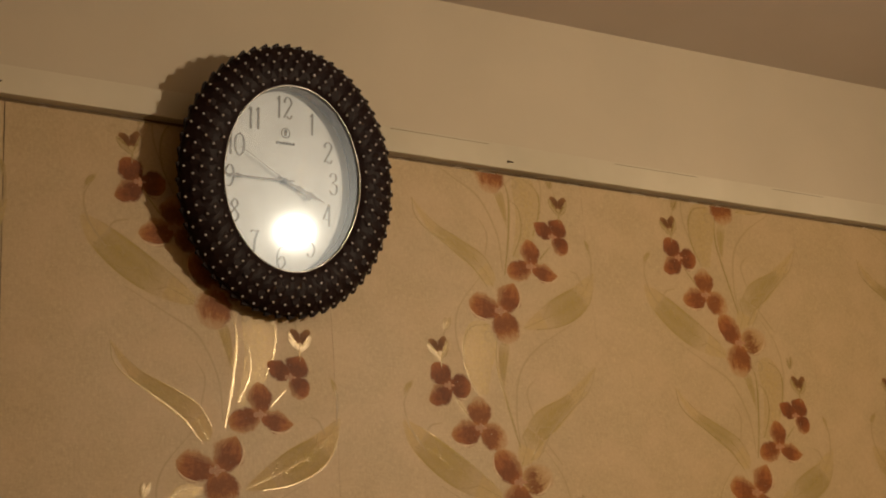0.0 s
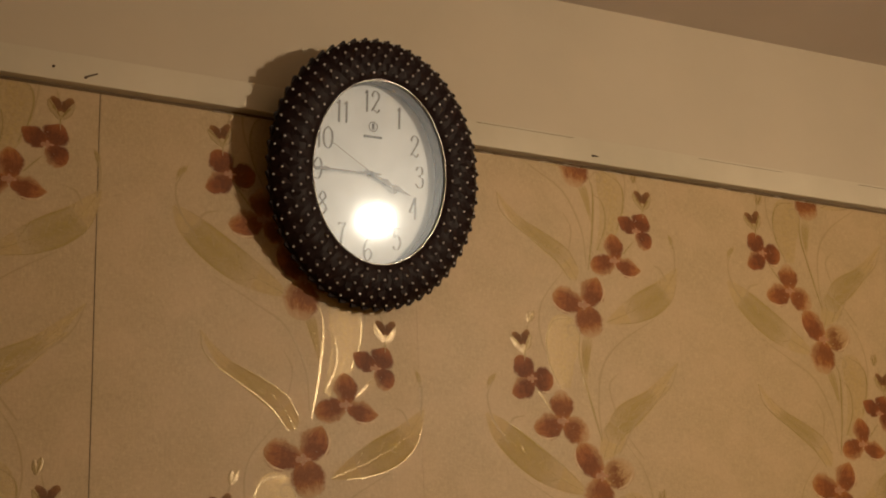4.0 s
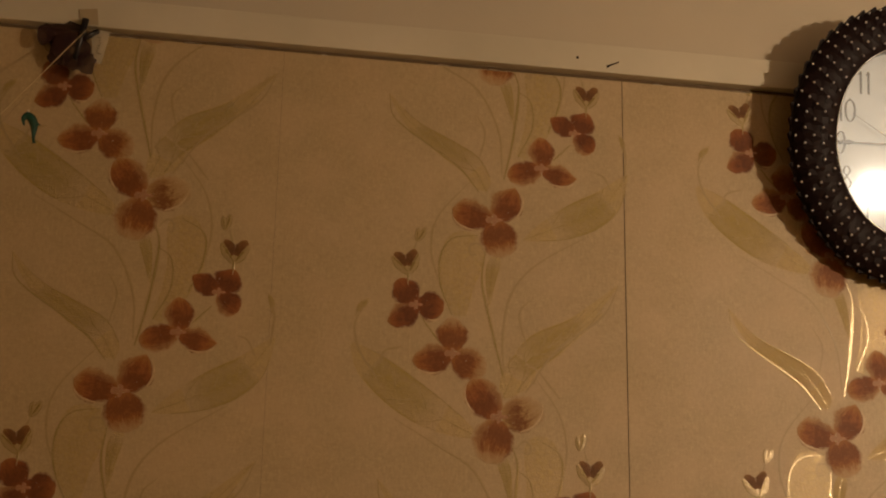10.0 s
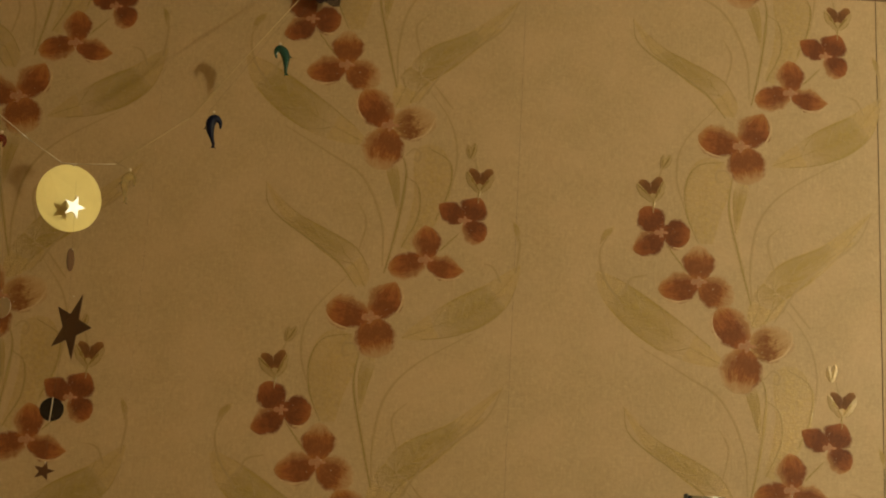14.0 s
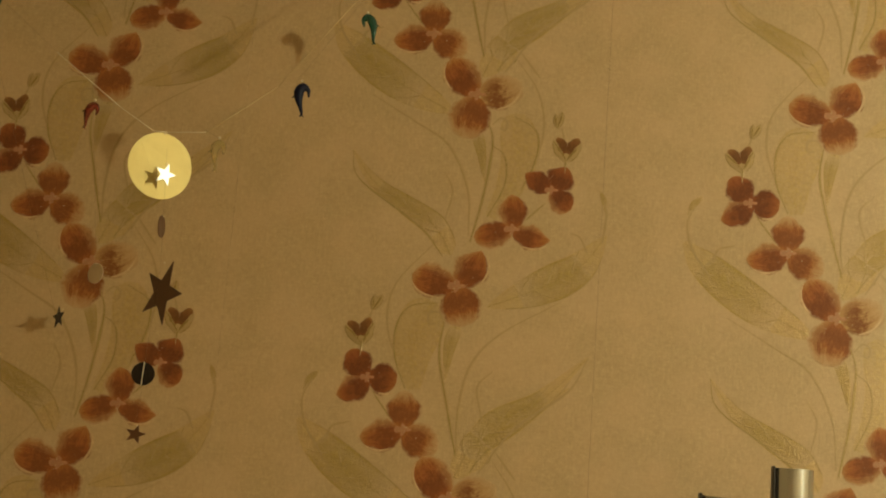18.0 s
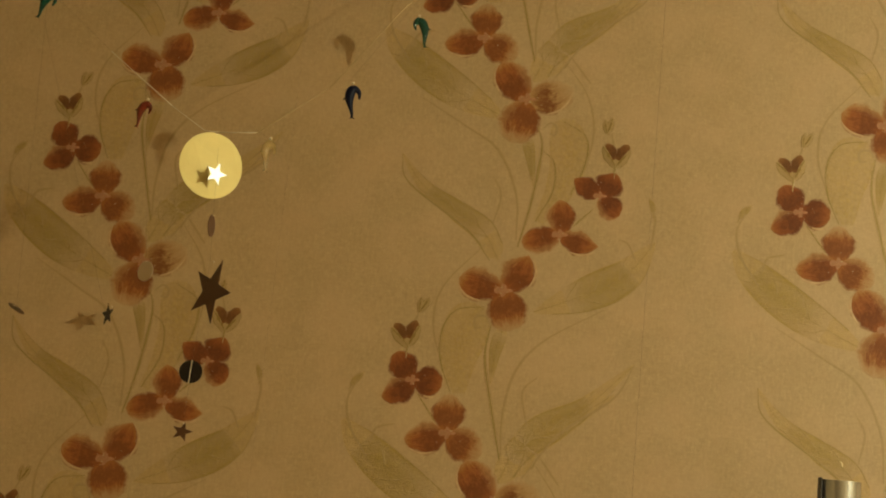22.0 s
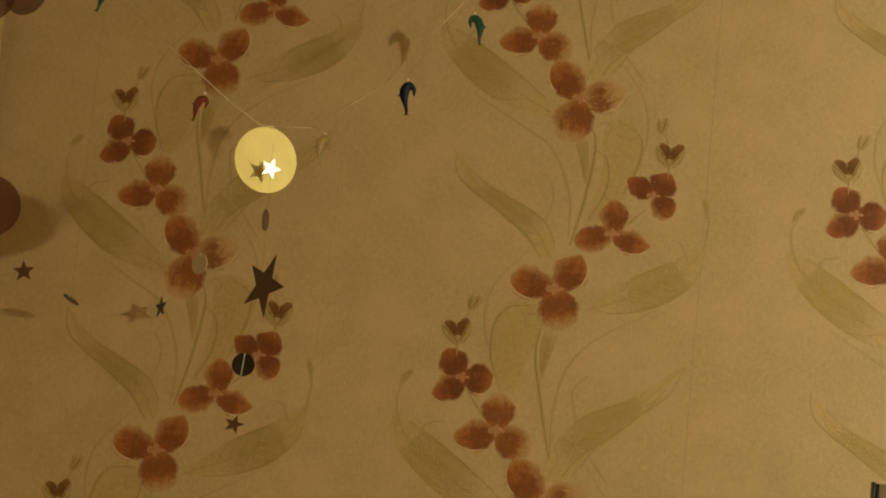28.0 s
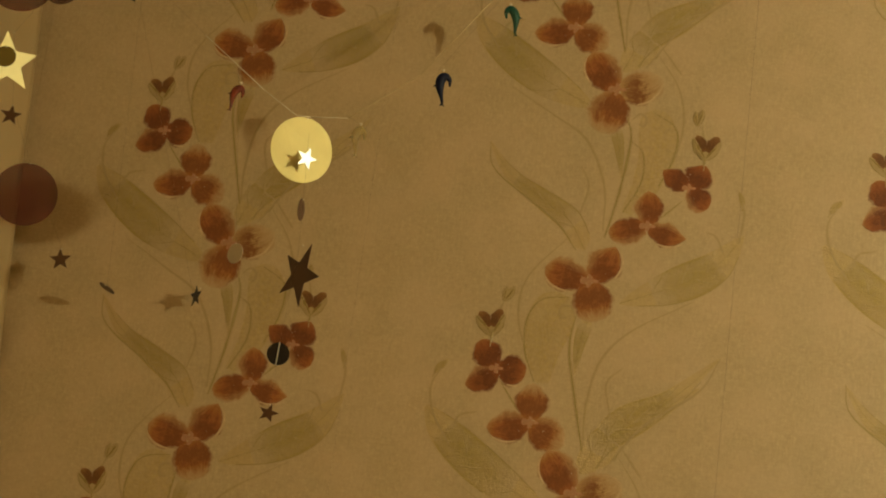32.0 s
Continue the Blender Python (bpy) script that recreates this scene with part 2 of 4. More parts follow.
KINDS = {  # deep, mid, tip, where the tip begins to thin, how far
    "dark": ((0.114, 0.0240, 0.0044), (0.204, 0.053, 0.0105), (0.285, 0.105, 0.023), 0.93, 0.85),
    "mid": ((0.150, 0.0355, 0.0066), (0.264, 0.084, 0.018), (0.350, 0.150, 0.036), 0.86, 0.70),
    "soft": ((0.172, 0.048, 0.0100), (0.290, 0.108, 0.025), (0.392, 0.195, 0.054), 0.62, 0.26),
    "pale": ((0.17, 0.056, 0.013), (0.40, 0.245, 0.095), (0.54, 0.39, 0.19), 0.50, 0.16),
}
PETALS = {(k, f): petal_material("petal_" + k, *v, f) for k, v in KINDS.items() for f in (0, 1, -1)}
BUD_DARK = petal_material("bud_brown", (0.105, 0.036, 0.008), (0.160, 0.065, 0.016), (0.235, 0.118, 0.036), 0.9, 0.8)
THROAT = foil_material("throat_pink", (0.29, 0.120, 0.048), (0.40, 0.205, 0.098), 0.95, 0.45, 200, 0.0)
GLITTER = mat("glitter", (0.72, 0.62, 0.42), 0.15, 0.3, 0.9)
BUD_GOLD = foil_material("bud_foil", (0.27, 0.190, 0.060), (0.37, 0.275, 0.10), 0.95, 0.20, 80, 0.25, 0.0, False, 0.9)


def wall_paint(name, a, b, rough, bump_scale, bump):
    m = mat(name, a, rough)
    k = Net(m)
    n = k.noise(k.coords("Object"), 3.0, 5.0)
    f = k.noise(k.coords("Object"), bump_scale, 3.0)
    k.link(k.ramp(n, [(0.3, a), (0.7, b)]), k.p.inputs["Base Color"])
    k.bump(k.math("ADD", f, k.math("MULTIPLY", n, 0.6)), bump, 0.002)
    return m


CREAM = wall_paint("cream_paint", (0.48, 0.42, 0.315), (0.54, 0.47, 0.355), 0.65, 120, 0.12)
CEIL = wall_paint("ceiling_paint", (0.47, 0.405, 0.345), (0.53, 0.46, 0.395), 0.42, 260, 0.35)
RAIL = wall_paint("rail_paint", (0.47, 0.425, 0.315), (0.62, 0.565, 0.44), 0.5, 60, 0.15)
FLOOR = wall_paint("floor_boards", (0.24, 0.155, 0.080), (0.31, 0.205, 0.110), 0.35, 40, 0.2)
PLAIN = wall_paint("plain_wall", (0.41, 0.325, 0.185), (0.48, 0.385, 0.225), 0.6, 150, 0.15)
PLASTER = wall_paint("stained_plaster", (0.10, 0.065, 0.035), (0.15, 0.10, 0.055), 0.9, 200, 0.3)
CURTAIN = wall_paint("curtain_cloth", (0.77, 0.63, 0.37), (0.83, 0.69, 0.43), 0.8, 400, 0.3)


# ---------------------------------------------------------------- mesh helpers
def mesh_of(bm, name, material, smooth=True):
    me = bpy.data.meshes.new(name)
    if smooth:
        for f in bm.faces:
            f.smooth = True
    bm.to_mesh(me)
    bm.free()
    if material:
        me.materials.append(material)
    return me


def part(name, bm, material, parent=None, label="", at=None, smooth=True):
    """Links a bmesh, or a mesh made before, as one object under a thing or a part."""
    me = mesh_of(bm, name, material, smooth) if isinstance(bm, bmesh.types.BMesh) else bm
    ob = new(name, me)
    ob.parent = parent
    if at is not None:
        ob.location = at
    if label:
        tagged(ob, label)
    return ob


def holder(name, at, label, category, group="", kind=""):
    e = new(name)
    e.empty_display_size = 0.02
    e.location = at
    return tagged(e, label, category, group, kind)


def box(bm, lo, hi, bevel=0.0):
    r = bmesh.ops.create_cube(bm, size=1)
    for v in r["verts"]:
        v.co = Vector([lo[i] + (v.co[i] + 0.5) * (hi[i] - lo[i]) for i in range(3)])
    if bevel:
        es = list({e for v in r["verts"] for e in v.link_edges})
        bmesh.ops.bevel(bm, geom=es, offset=bevel, segments=2, affect="EDGES", profile=0.7)
    return bm


def boxed(lo, hi, bevel=0.0):
    return box(bmesh.new(), lo, hi, bevel)


def spline(pts, n):
    """Points on a smooth line through pts (two coordinates each)."""
    p = [Vector((a, b, 0)) for a, b in pts]
    p = [p[0] * 2 - p[1]] + p + [p[-1] * 2 - p[-2]]
    out, segs = [], len(p) - 3
    for i in range(n + 1):
        s = i / n * segs
        j = min(int(s), segs - 1)
        t = s - j
        a, b, c, d = p[j:j + 4]
        out.append(0.5 * ((2 * b) + (c - a) * t + (2 * a - 5 * b + 4 * c - d) * t * t + (3 * b - a - 3 * c + d) * t ** 3))
    return out


def ribbon(pts, width, n=14, m=4, rise=0.0008, skew=0.0, lift=0.0):
    """A low raised band on the wall (facing -y) along pts; width is a function of 0..1. skew shifts it off its line."""
    bm = bmesh.new()
    uvl = bm.loops.layers.uv.new("UVMap")
    line = spline(pts, n)
    rows = []
    for i, c in enumerate(line):
        t = (line[min(i + 1, n)] - line[max(i - 1, 0)]).normalized()
        nx, nz = -t.y, t.x
        w = max(width(i / n), 0.0002)
        row = []
        for j in range(m + 1):
            v = j / m
            o = (v - 0.5 + skew) * w
            row.append((bm.verts.new((c.x + nx * o, -lift - rise * (1 - (2 * v - 1) ** 2), c.y + nz * o)), i / n, v))
        rows.append(row)
    for a, b in zip(rows, rows[1:]):
        for j in range(m):
            q = [a[j], a[j + 1], b[j + 1], b[j]]
            f = bm.faces.new([x[0] for x in q])
            for lp, x in zip(f.loops, q):
                lp[uvl].uv = (x[1], x[2])
    bmesh.ops.recalc_face_normals(bm, faces=bm.faces)
    if bm.faces and sum(f.normal.y for f in bm.faces) > 0:
        bmesh.ops.reverse_faces(bm, faces=bm.faces)
    return bm


def petal_bm(ang, length, wide, point=0.0, bend=0.0, start=0.07):
    """One petal from the flower's centre outwards; point 0 is round, 1 pointed."""
    a = radians(ang)
    d, s = (math.cos(a), math.sin(a)), (-math.sin(a), math.cos(a))
    pts = []
    for i in range(5):
        u = i / 4
        r, o = length * (start + (1 - start) * u), bend * length * u ** 2.6
        pts.append((d[0] * r + s[0] * o, d[1] * r + s[1] * o))

    point = min(0.95, point * 1.4)

    def width(u):
        if u < 0.52:
            w = 0.44 + 0.56 * math.sin(math.pi / 2 * u / 0.52) ** 0.8
        else:
            x = (u - 0.52) / 0.48
            w = (1 - point) * math.sqrt(max(0.0, 1 - x ** 2.6)) + point * (1 - x ** 1.55) * (1 - 0.12 * math.sin(math.pi * x))
        wob = 1 + 0.05 * math.sin(u * 8 + ang) + 0.035 * math.sin(u * 19 + ang * 2) + 0.02 * math.sin(u * 41 + ang)
        return wide * 1.09 * w * wob
    return ribbon(pts, width, n=18, m=6, rise=0.0003)


def rim_bm(ang, length, wide, bend, side):
    """The thin pale curl along one edge of a petal."""
    a = radians(ang)
    d, s = (math.cos(a), math.sin(a)), (-math.sin(a), math.cos(a))
    pts = []
    for u in (0.35, 0.55, 0.75, 0.90, 0.98):
        r = length * (0.13 + 0.87 * u)
        o = bend * length * u ** 2.6 + side * wide * 0.48 * math.sqrt(max(0.0, 1 - (max(0.0, u - 0.52) / 0.49) ** 2.3))
        pts.append((d[0] * r + s[0] * o, d[1] * r + s[1] * o))
    return ribbon(pts, lambda u: 0.0034 * (0.25 + 0.75 * math.sin(math.pi * min(1.0, u + 0.08)) ** 0.7), 12, 3, 0.0002, 0.0, 0.0002)


def throat_bm(size):
    """The small lobed centre of a flower."""
    bm = bmesh.new()
    c = bm.verts.new((0, -0.0010, 0))
    ring = []
    for i in range(60):
        a = i / 60 * 2 * math.pi
        r = size * (0.30 + 0.62 * abs(math.cos(2 * a + 0.4 * math.sin(3 * a))) ** 1.3) * (1 + 0.18 * math.sin(2 * a + 1))
        ring.append(bm.verts.new((r * math.cos(a), -0.0006, r * math.sin(a))))
    for i in range(60):
        bm.faces.new((c, ring[i], ring[(i + 1) % 60]))
    bmesh.ops.recalc_face_normals(bm, faces=bm.faces)
    if sum(f.normal.y for f in bm.faces) > 0:
        bmesh.ops.reverse_faces(bm, faces=bm.faces)
    return bm


def stamen_bm(size, seed):
    """Glitter grains round a flower's centre."""
    bm = bmesh.new()
    r = random.Random(seed)
    for i in range(9):
        a, d, g = r.uniform(0, 2 * math.pi), size * r.uniform(0.15, 1.9), r.uniform(0.0004, 0.0008)
        tip = bm.verts.new((d * math.cos(a), -0.0014, d * math.sin(a)))
        foot = [bm.verts.new((d * math.cos(a) + g * math.cos(q), -0.0007, d * math.sin(a) + g * math.sin(q))) for q in (0.3, 1.9, 3.4, 5.0)]
        for p, q in zip(foot, foot[1:] + foot[:1]):
            bm.faces.new((tip, p, q))
    bmesh.ops.recalc_face_normals(bm, faces=bm.faces)
    return bm


# ---------------------------------------------------------------- the printed vine, one repeat; origin at the upper small flower
STRIP, REPEAT = 0.53, 0.587
FLOWERS = [  # x, z, throat, petals: angle, length, width, point, bend, print, thinning side, side of a pale curl
    (0.000, 0.000, 0.0115, [(152, 0.045, 0.034, 0.62, -0.04, "dark", 0, 0), (54, 0.041, 0.041, 0.45, 0.10, "dark", 0, 0), (-48, 0.040, 0.036, 0.10, 0.10, "dark", -1, 0)]),
    (-0.0530, -0.0620, 0.0135, [(91, 0.052, 0.042, 0.42, 0.06, "mid", 1, 0), (202, 0.056, 0.040, 0.25, -0.10, "mid", 1, 0), (-22, 0.057, 0.036, 0.80, 0.16, "mid", 1, -1)]),
    (-0.1260, -0.1500, 0.0155, [(172, 0.066, 0.047, 0.10, -0.06, "mid", -1, 1), (53, 0.062, 0.050, 0.60, 0.12, "mid", 1, -1), (-76, 0.060, 0.056, 0.10, 0, "soft", 0, 0)]),
]
FLOWERS += [
    (-0.2425, -0.2890, 0.0120, [(130, 0.046, 0.041, 0.25, -0.10, "dark", 0, 0), (-2, 0.042, 0.043, 0.12, -0.1, "dark", 0, -1), (226, 0.049, 0.040, 0.50, -0.20, "dark", -1, 0)]),
    (-0.1865, -0.3590, 0.0140, [(92, 0.055, 0.046, 0.35, 0, "soft", 0, 0), (200, 0.061, 0.044, 0.38, -0.12, "mid", -1, 1), (-32, 0.056, 0.048, 0.20, 0.1, "soft", 1, 0)]),
    (-0.1165, -0.4490, 0.0155, [(133, 0.068, 0.053, 0.30, -0.10, "mid", -1, 1), (6, 0.066, 0.052, 0.20, 0.24, "pale", 1, -1), (256, 0.071, 0.058, 0.10, 0, "soft", -1, 0)]),
]
BUDS = [(0.019, 0.061, 0), (-0.254, -0.226, 12)]
TIPS = [(0.007, 0.106, 70), (-0.239, -0.180, 55)]


def lens(w, peak=0.5, tail=0.06):
    return lambda u: w * (tail + (1 - tail) * math.sin(math.pi * (u ** (math.log(0.5) / math.log(peak)))) ** 0.9)


def taper(w, end=0.35):
    return lambda u: w * (1 - (1 - end) * u)


def sprig(w):
    """Thin at both ends, thickest a third of the way from its foot."""
    return lambda u: w * (0.30 + 0.70 * min(1.0, u * 2.2)) * (1 - 0.45 * max(0.0, u - 0.7) / 0.3)


LEAVES = [  # material, line, width, skew
    (LEAF, [(-0.150, 0.108), (-0.231, 0.148), (-0.300, 0.198), (-0.334, 0.234)], lens(0.056, 0.45, 0.12), 0.0),
    (LEAF, [(-0.112, 0.165), (-0.085, 0.218), (-0.030, 0.252), (0.040, 0.302)], lens(0.040, 0.30, 0.05), -0.1),
    (LEAF, [(-0.138, -0.106), (-0.163, -0.066), (-0.207, -0.037), (-0.257, -0.004), (-0.291, 0.041)], lens(0.036, 0.25, 0.05), 0.0),
    (LACE, [(-0.066, 0.110), (-0.052, 0.078), (-0.050, 0.038), (-0.064, -0.008), (-0.086, -0.046)], lens(0.056, 0.33, 0.25), 0.0),
    (LEAF, [(-0.116, 0.085), (-0.106, 0.056), (-0.097, 0.006)], lens(0.018, 0.3, 0.1), 0.0),
]
LEAVES += [
    (LEAF, [(-0.081, -0.178), (-0.010, -0.146), (0.046, -0.112), (0.083, -0.062)], lens(0.054, 0.48, 0.04), 0.0),
    (LACE, [(-0.160, -0.174), (-0.172, -0.205), (-0.180, -0.250), (-0.176, -0.302)], lens(0.066, 0.38, 0.25), 0.0),
    (LEAF, [(-0.122, -0.205), (-0.130, -0.238), (-0.133, -0.285)], lens(0.020, 0.3, 0.1), 0.0),
    (LEAF, [(-0.088, -0.412), (-0.062, -0.350), (0.002, -0.306), (0.066, -0.240)], lens(0.040, 0.27, 0.05), 0.1),
    (LEAF, [(-0.331, -0.312), (-0.324, -0.298), (-0.311, -0.284)], lens(0.010, 0.6, 0.1), 0.0),
]
LEAVES += [
    (LEAF, [(0.078, -0.026), (0.076, -0.010), (0.070, 0.004)], lens(0.008, 0.5, 0.1), 0.0),
]
STEMS = [  # line, width
    ([(-0.060, 0.108), (-0.026, 0.086), (-0.025, 0.045), (-0.043, -0.002)], 0.0028),
    ([(-0.090, 0.062), (-0.070, 0.045), (-0.068, 0.002), (-0.090, -0.046)], 0.0028),
    ([(-0.150, -0.176), (-0.190, -0.184), (-0.208, -0.215), (-0.206, -0.258), (-0.188, -0.302)], 0.0028),
    ([(-0.140, -0.205), (-0.148, -0.190), (-0.162, -0.192), (-0.162, -0.206), (-0.152, -0.206)], 0.0022),
    ([(-0.092, 0.092), (-0.080, 0.104), (-0.070, 0.098), (-0.072, 0.086), (-0.080, 0.088)], 0.0022),
    ([(-0.098, 0.098), (-0.089, 0.063), (-0.098, -0.018), (-0.112, -0.085)], 0.0040),
    ([(-0.270, 0.128), (-0.203, 0.090), (-0.152, 0.057), (-0.120, -0.009), (-0.115, -0.075)], 0.0022),
    ([(-0.156, 0.018), (-0.142, -0.011), (-0.150, -0.054)], 0.0018),
    ([(-0.061, 0.195), (-0.028, 0.148), (-0.016, 0.096), (-0.023, 0.042)], 0.0018),
]
STEMS += [
    ([(0.076, -0.008), (0.081, -0.032), (0.077, -0.074)], 0.0020),
    ([(0.030, -0.062), (0.045, -0.068), (0.056, -0.090)], 0.0018),
    ([(-0.008, -0.020), (-0.035, -0.048)], 0.0024),
    ([(-0.291, 0.041), (-0.277, -0.003), (-0.186, -0.066), (-0.150, -0.108)], 0.0024),
    ([(-0.158, -0.085), (-0.212, -0.151), (-0.221, -0.208), (-0.203, -0.266)], 0.0018),
    ([(-0.139, -0.199), (-0.144, -0.249), (-0.128, -0.322), (-0.111, -0.390)], 0.0040),
    ([(0.020, -0.165), (-0.061, -0.216), (-0.100, -0.265), (-0.112, -0.330), (-0.110, -0.385)], 0.0022),
    ([(-0.066, -0.268), (-0.087, -0.293), (-0.077, -0.340)], 0.0018),
    ([(0.066, -0.240), (0.040, -0.290), (-0.030, -0.345), (-0.078, -0.412)], 0.0022),
]
STEMS += [
    ([(-0.059, -0.377), (-0.026, -0.418)], 0.0018),
    ([(-0.318, -0.296), (-0.331, -0.324), (-0.323, -0.362), (-0.296, -0.402)], 0.0020),
    ([(-0.293, -0.383), (-0.286, -0.361), (-0.262, -0.353)], 0.0018),
    ([(-0.236, -0.305), (-0.205, -0.345)], 0.0024),
    ([(-0.256, -0.246), (-0.250, -0.272)], 0.0022),
    ([(0.018, 0.045), (0.014, 0.018)], 0.0022),
    ([(0.010, 0.095), (0.017, 0.066)], 0.0018),
    ([(-0.242, -0.190), (-0.250, -0.212)], 0.0018),
]


MOTIF = []  # name, mesh, place, sub-parts: built once, shared by all repeats
for l, (x, z, size, petals) in enumerate(FLOWERS):
    subs = [("petal", mesh_of(petal_bm(a, ln, w, p, b), "petal", PETALS[kd, fd])) for a, ln, w, p, b, kd, fd, _ in petals]
    subs += [("petal_curl", mesh_of(rim_bm(a, ln, w, b, side), "petal_curl", CURL)) for a, ln, w, p, b, kd, fd, side in petals if side]
    subs.append(("stamen", mesh_of(stamen_bm(size, l), "stamen", GLITTER, False)))
    MOTIF.append(("flower", mesh_of(throat_bm(size * 0.82), "throat", THROAT), (x, -0.0003, z), subs))
for x, z, tilt in BUDS:
    lobes = [(110 + tilt, 0.038, 0.018, 0.35, 0.06, 0.30, BUD_DARK), (68 + tilt, 0.039, 0.019, 0.35, -0.06, 0.28, BUD_DARK)]
    low = [(122 + tilt, 0.036, 0.016, 0.4, 0.05, 0.0, BUD_GOLD), (56 + tilt, 0.034, 0.015, 0.4, -0.05, 0.0, BUD_GOLD)]
    subs = [(nm, mesh_of(petal_bm(a, l, w, p, b, st), nm, pm)) for nm, row in (("bud_lobe", lobes), ("sepal", low)) for a, l, w, p, b, st, pm in row]
    base = ribbon([(0, 0.004), (-0.001, -0.018)], taper(0.004, 0.4), n=4, m=2)
    MOTIF.append(("bud", mesh_of(base, "bud", BUD_GOLD), (x, -0.0003, z - 0.016), subs))
for x, z, ang in TIPS:
    twin = [("sepal", mesh_of(petal_bm(ang + 34, 0.022, 0.008, 0.3, -0.1, 0.0), "sepal", BUD_GOLD))]
    MOTIF.append(("bud_tip", mesh_of(petal_bm(ang, 0.026, 0.0095, 0.3, 0.1, 0.0), "bud_tip", BUD_GOLD), (x - 0.004, -0.0003, z - 0.012), twin))
for lm, line, w, skew in LEAVES:
    def piece(u0, u1, wf=w):
        return lambda u: wf(u0 + (u1 - u0) * u) * 0.97
    veins = []
    if lm is LEAF:
        n0, n1 = (0.22, 0.72) if len(line) > 3 else (0.1, 0.9)
        run = [(q.x, q.y) for q in spline(line, 20)][round(n0 * 20):round(n1 * 20) + 1]
        veins = [("leaf_patch", mesh_of(ribbon(run, piece(n0, n1), 14, 6, 0.0002, skew, 0.00005), "leaf_patch", PATCH))]
    veins += [("vein", mesh_of(ribbon(line, taper(0.0016), 16, 2, 0.0001, 0.0, 0.0002), "vein", VEIN))] if lm is LEAF else []
    if lm is LEAF and max(w(i / 10) for i in range(11)) > 0.03:
        mid = spline(line, 20)
        for i, sgn in ((4, 1), (6, -1), (8, 1), (10, -1), (12, 1)):
            d = (mid[i + 1] - mid[i]).normalized()
            nx, nz = -d.y * sgn, d.x * sgn
            reach = w((i + 3) / 20) * 0.5
            end = mid[i + 3]
            veins.append(("side_vein", mesh_of(ribbon([(mid[i].x, mid[i].y), ((mid[i + 1].x + nx * reach * 0.45), (mid[i + 1].y + nz * reach * 0.45)), (end.x + nx * reach, end.y + nz * reach)], taper(0.0022, 0.4), 8, 2, 0.0005, 0.0, 0.0002), "side_vein", VEIN)))
        edge = [(mid[i].x + (mid[i + 1].y - mid[i].y) / max((mid[i + 1] - mid[i]).length, 1e-6) * w(i / 20) * 0.5, mid[i].y - (mid[i + 1].x - mid[i].x) / max((mid[i + 1] - mid[i]).length, 1e-6) * w(i / 20) * 0.5) for i in (2, 5, 8, 11, 14, 17)]
        veins.append(("leaf_edge", mesh_of(ribbon(edge, taper(0.0017, 0.5), 14, 2, 0.0001, 0.0, 0.0002), "leaf_edge", STEM)))
    MOTIF.append(("leaf", mesh_of(ribbon(line, w, 18, 6, 0.0001, skew), "leaf", lm), (0, 0.00000, 0), veins))
for line, w in STEMS:
    MOTIF.append(("stem", mesh_of(ribbon(line, sprig(w * (1.25 if w > 0.0023 else 1.75)), 18, 2, 0.00012), "stem", STEM if w > 0.0023 else SHADE), (0, -0.0003 if w > 0.0023 else -0.00025, 0), []))


# ---------------------------------------------------------------- the room
WALL_TOP = 2.82
CEILING_Z, RAIL_LO, RAIL_HI, LEFT_X, RIGHT_X, BACK_Y = 2.7330, 2.4030, 2.4500, -2.32, 2.35, -3.3
part("wall_north", boxed((LEFT_X - 0.15, 0.001, RAIL_LO), (RIGHT_X + 0.15, 0.16, WALL_TOP)), CREAM, smooth=False)
part("wall_north_lower", boxed((LEFT_X - 0.15, 0.0022, 0), (RIGHT_X + 0.15, 0.16, RAIL_LO)), PLASTER, smooth=False)
part("wall_south", boxed((LEFT_X - 0.15, BACK_Y - 0.15, 0), (RIGHT_X + 0.15, BACK_Y, WALL_TOP)), PLAIN, smooth=False)
part("wall_west", boxed((LEFT_X - 0.15, BACK_Y, 0), (LEFT_X, 0.001, WALL_TOP)), PLAIN, smooth=False)
part("wall_east", boxed((RIGHT_X, BACK_Y, 0), (RIGHT_X + 0.15, 0.001, WALL_TOP)), PLAIN, smooth=False)
cbm = boxed((LEFT_X - 0.15, BACK_Y - 0.15, CEILING_Z), (RIGHT_X + 0.15, 0.16, CEILING_Z + 0.30))
for v in cbm.verts:     # the slab hangs a little out of level
    v.co.z += 0.0130 * (v.co.x - 0.65)
part("ceiling", cbm, CEIL, smooth=False)
part("floor", boxed((LEFT_X - 0.15, BACK_Y - 0.15, -0.12), (RIGHT_X + 0.15, 0.16, 0.0)), FLOOR, smooth=False)
for nm, lab in (("wall_north", "cream painted wall above a papered lower part"), ("wall_north_lower", "brown glue-stained plaster behind the wallpaper"), ("wall_south", "plain beige wall behind the camera"),
                ("wall_west", "plain beige side wall"), ("wall_east", "plain beige side wall"),
                ("ceiling", "matt grey-beige ceiling with a fine sparkle"), ("floor", "brown wooden floor")):
    tagged(bpy.data.objects[nm], lab, nm.split("_")[0], kind="structure")
rail = part("picture_rail", boxed((LEFT_X, -0.016, RAIL_LO), (RIGHT_X, 0.0008, RAIL_HI), 0.002), RAIL, smooth=False)
tagged(rail, "cream painted wooden rail along the paper's top edge", "rail", kind="structure")

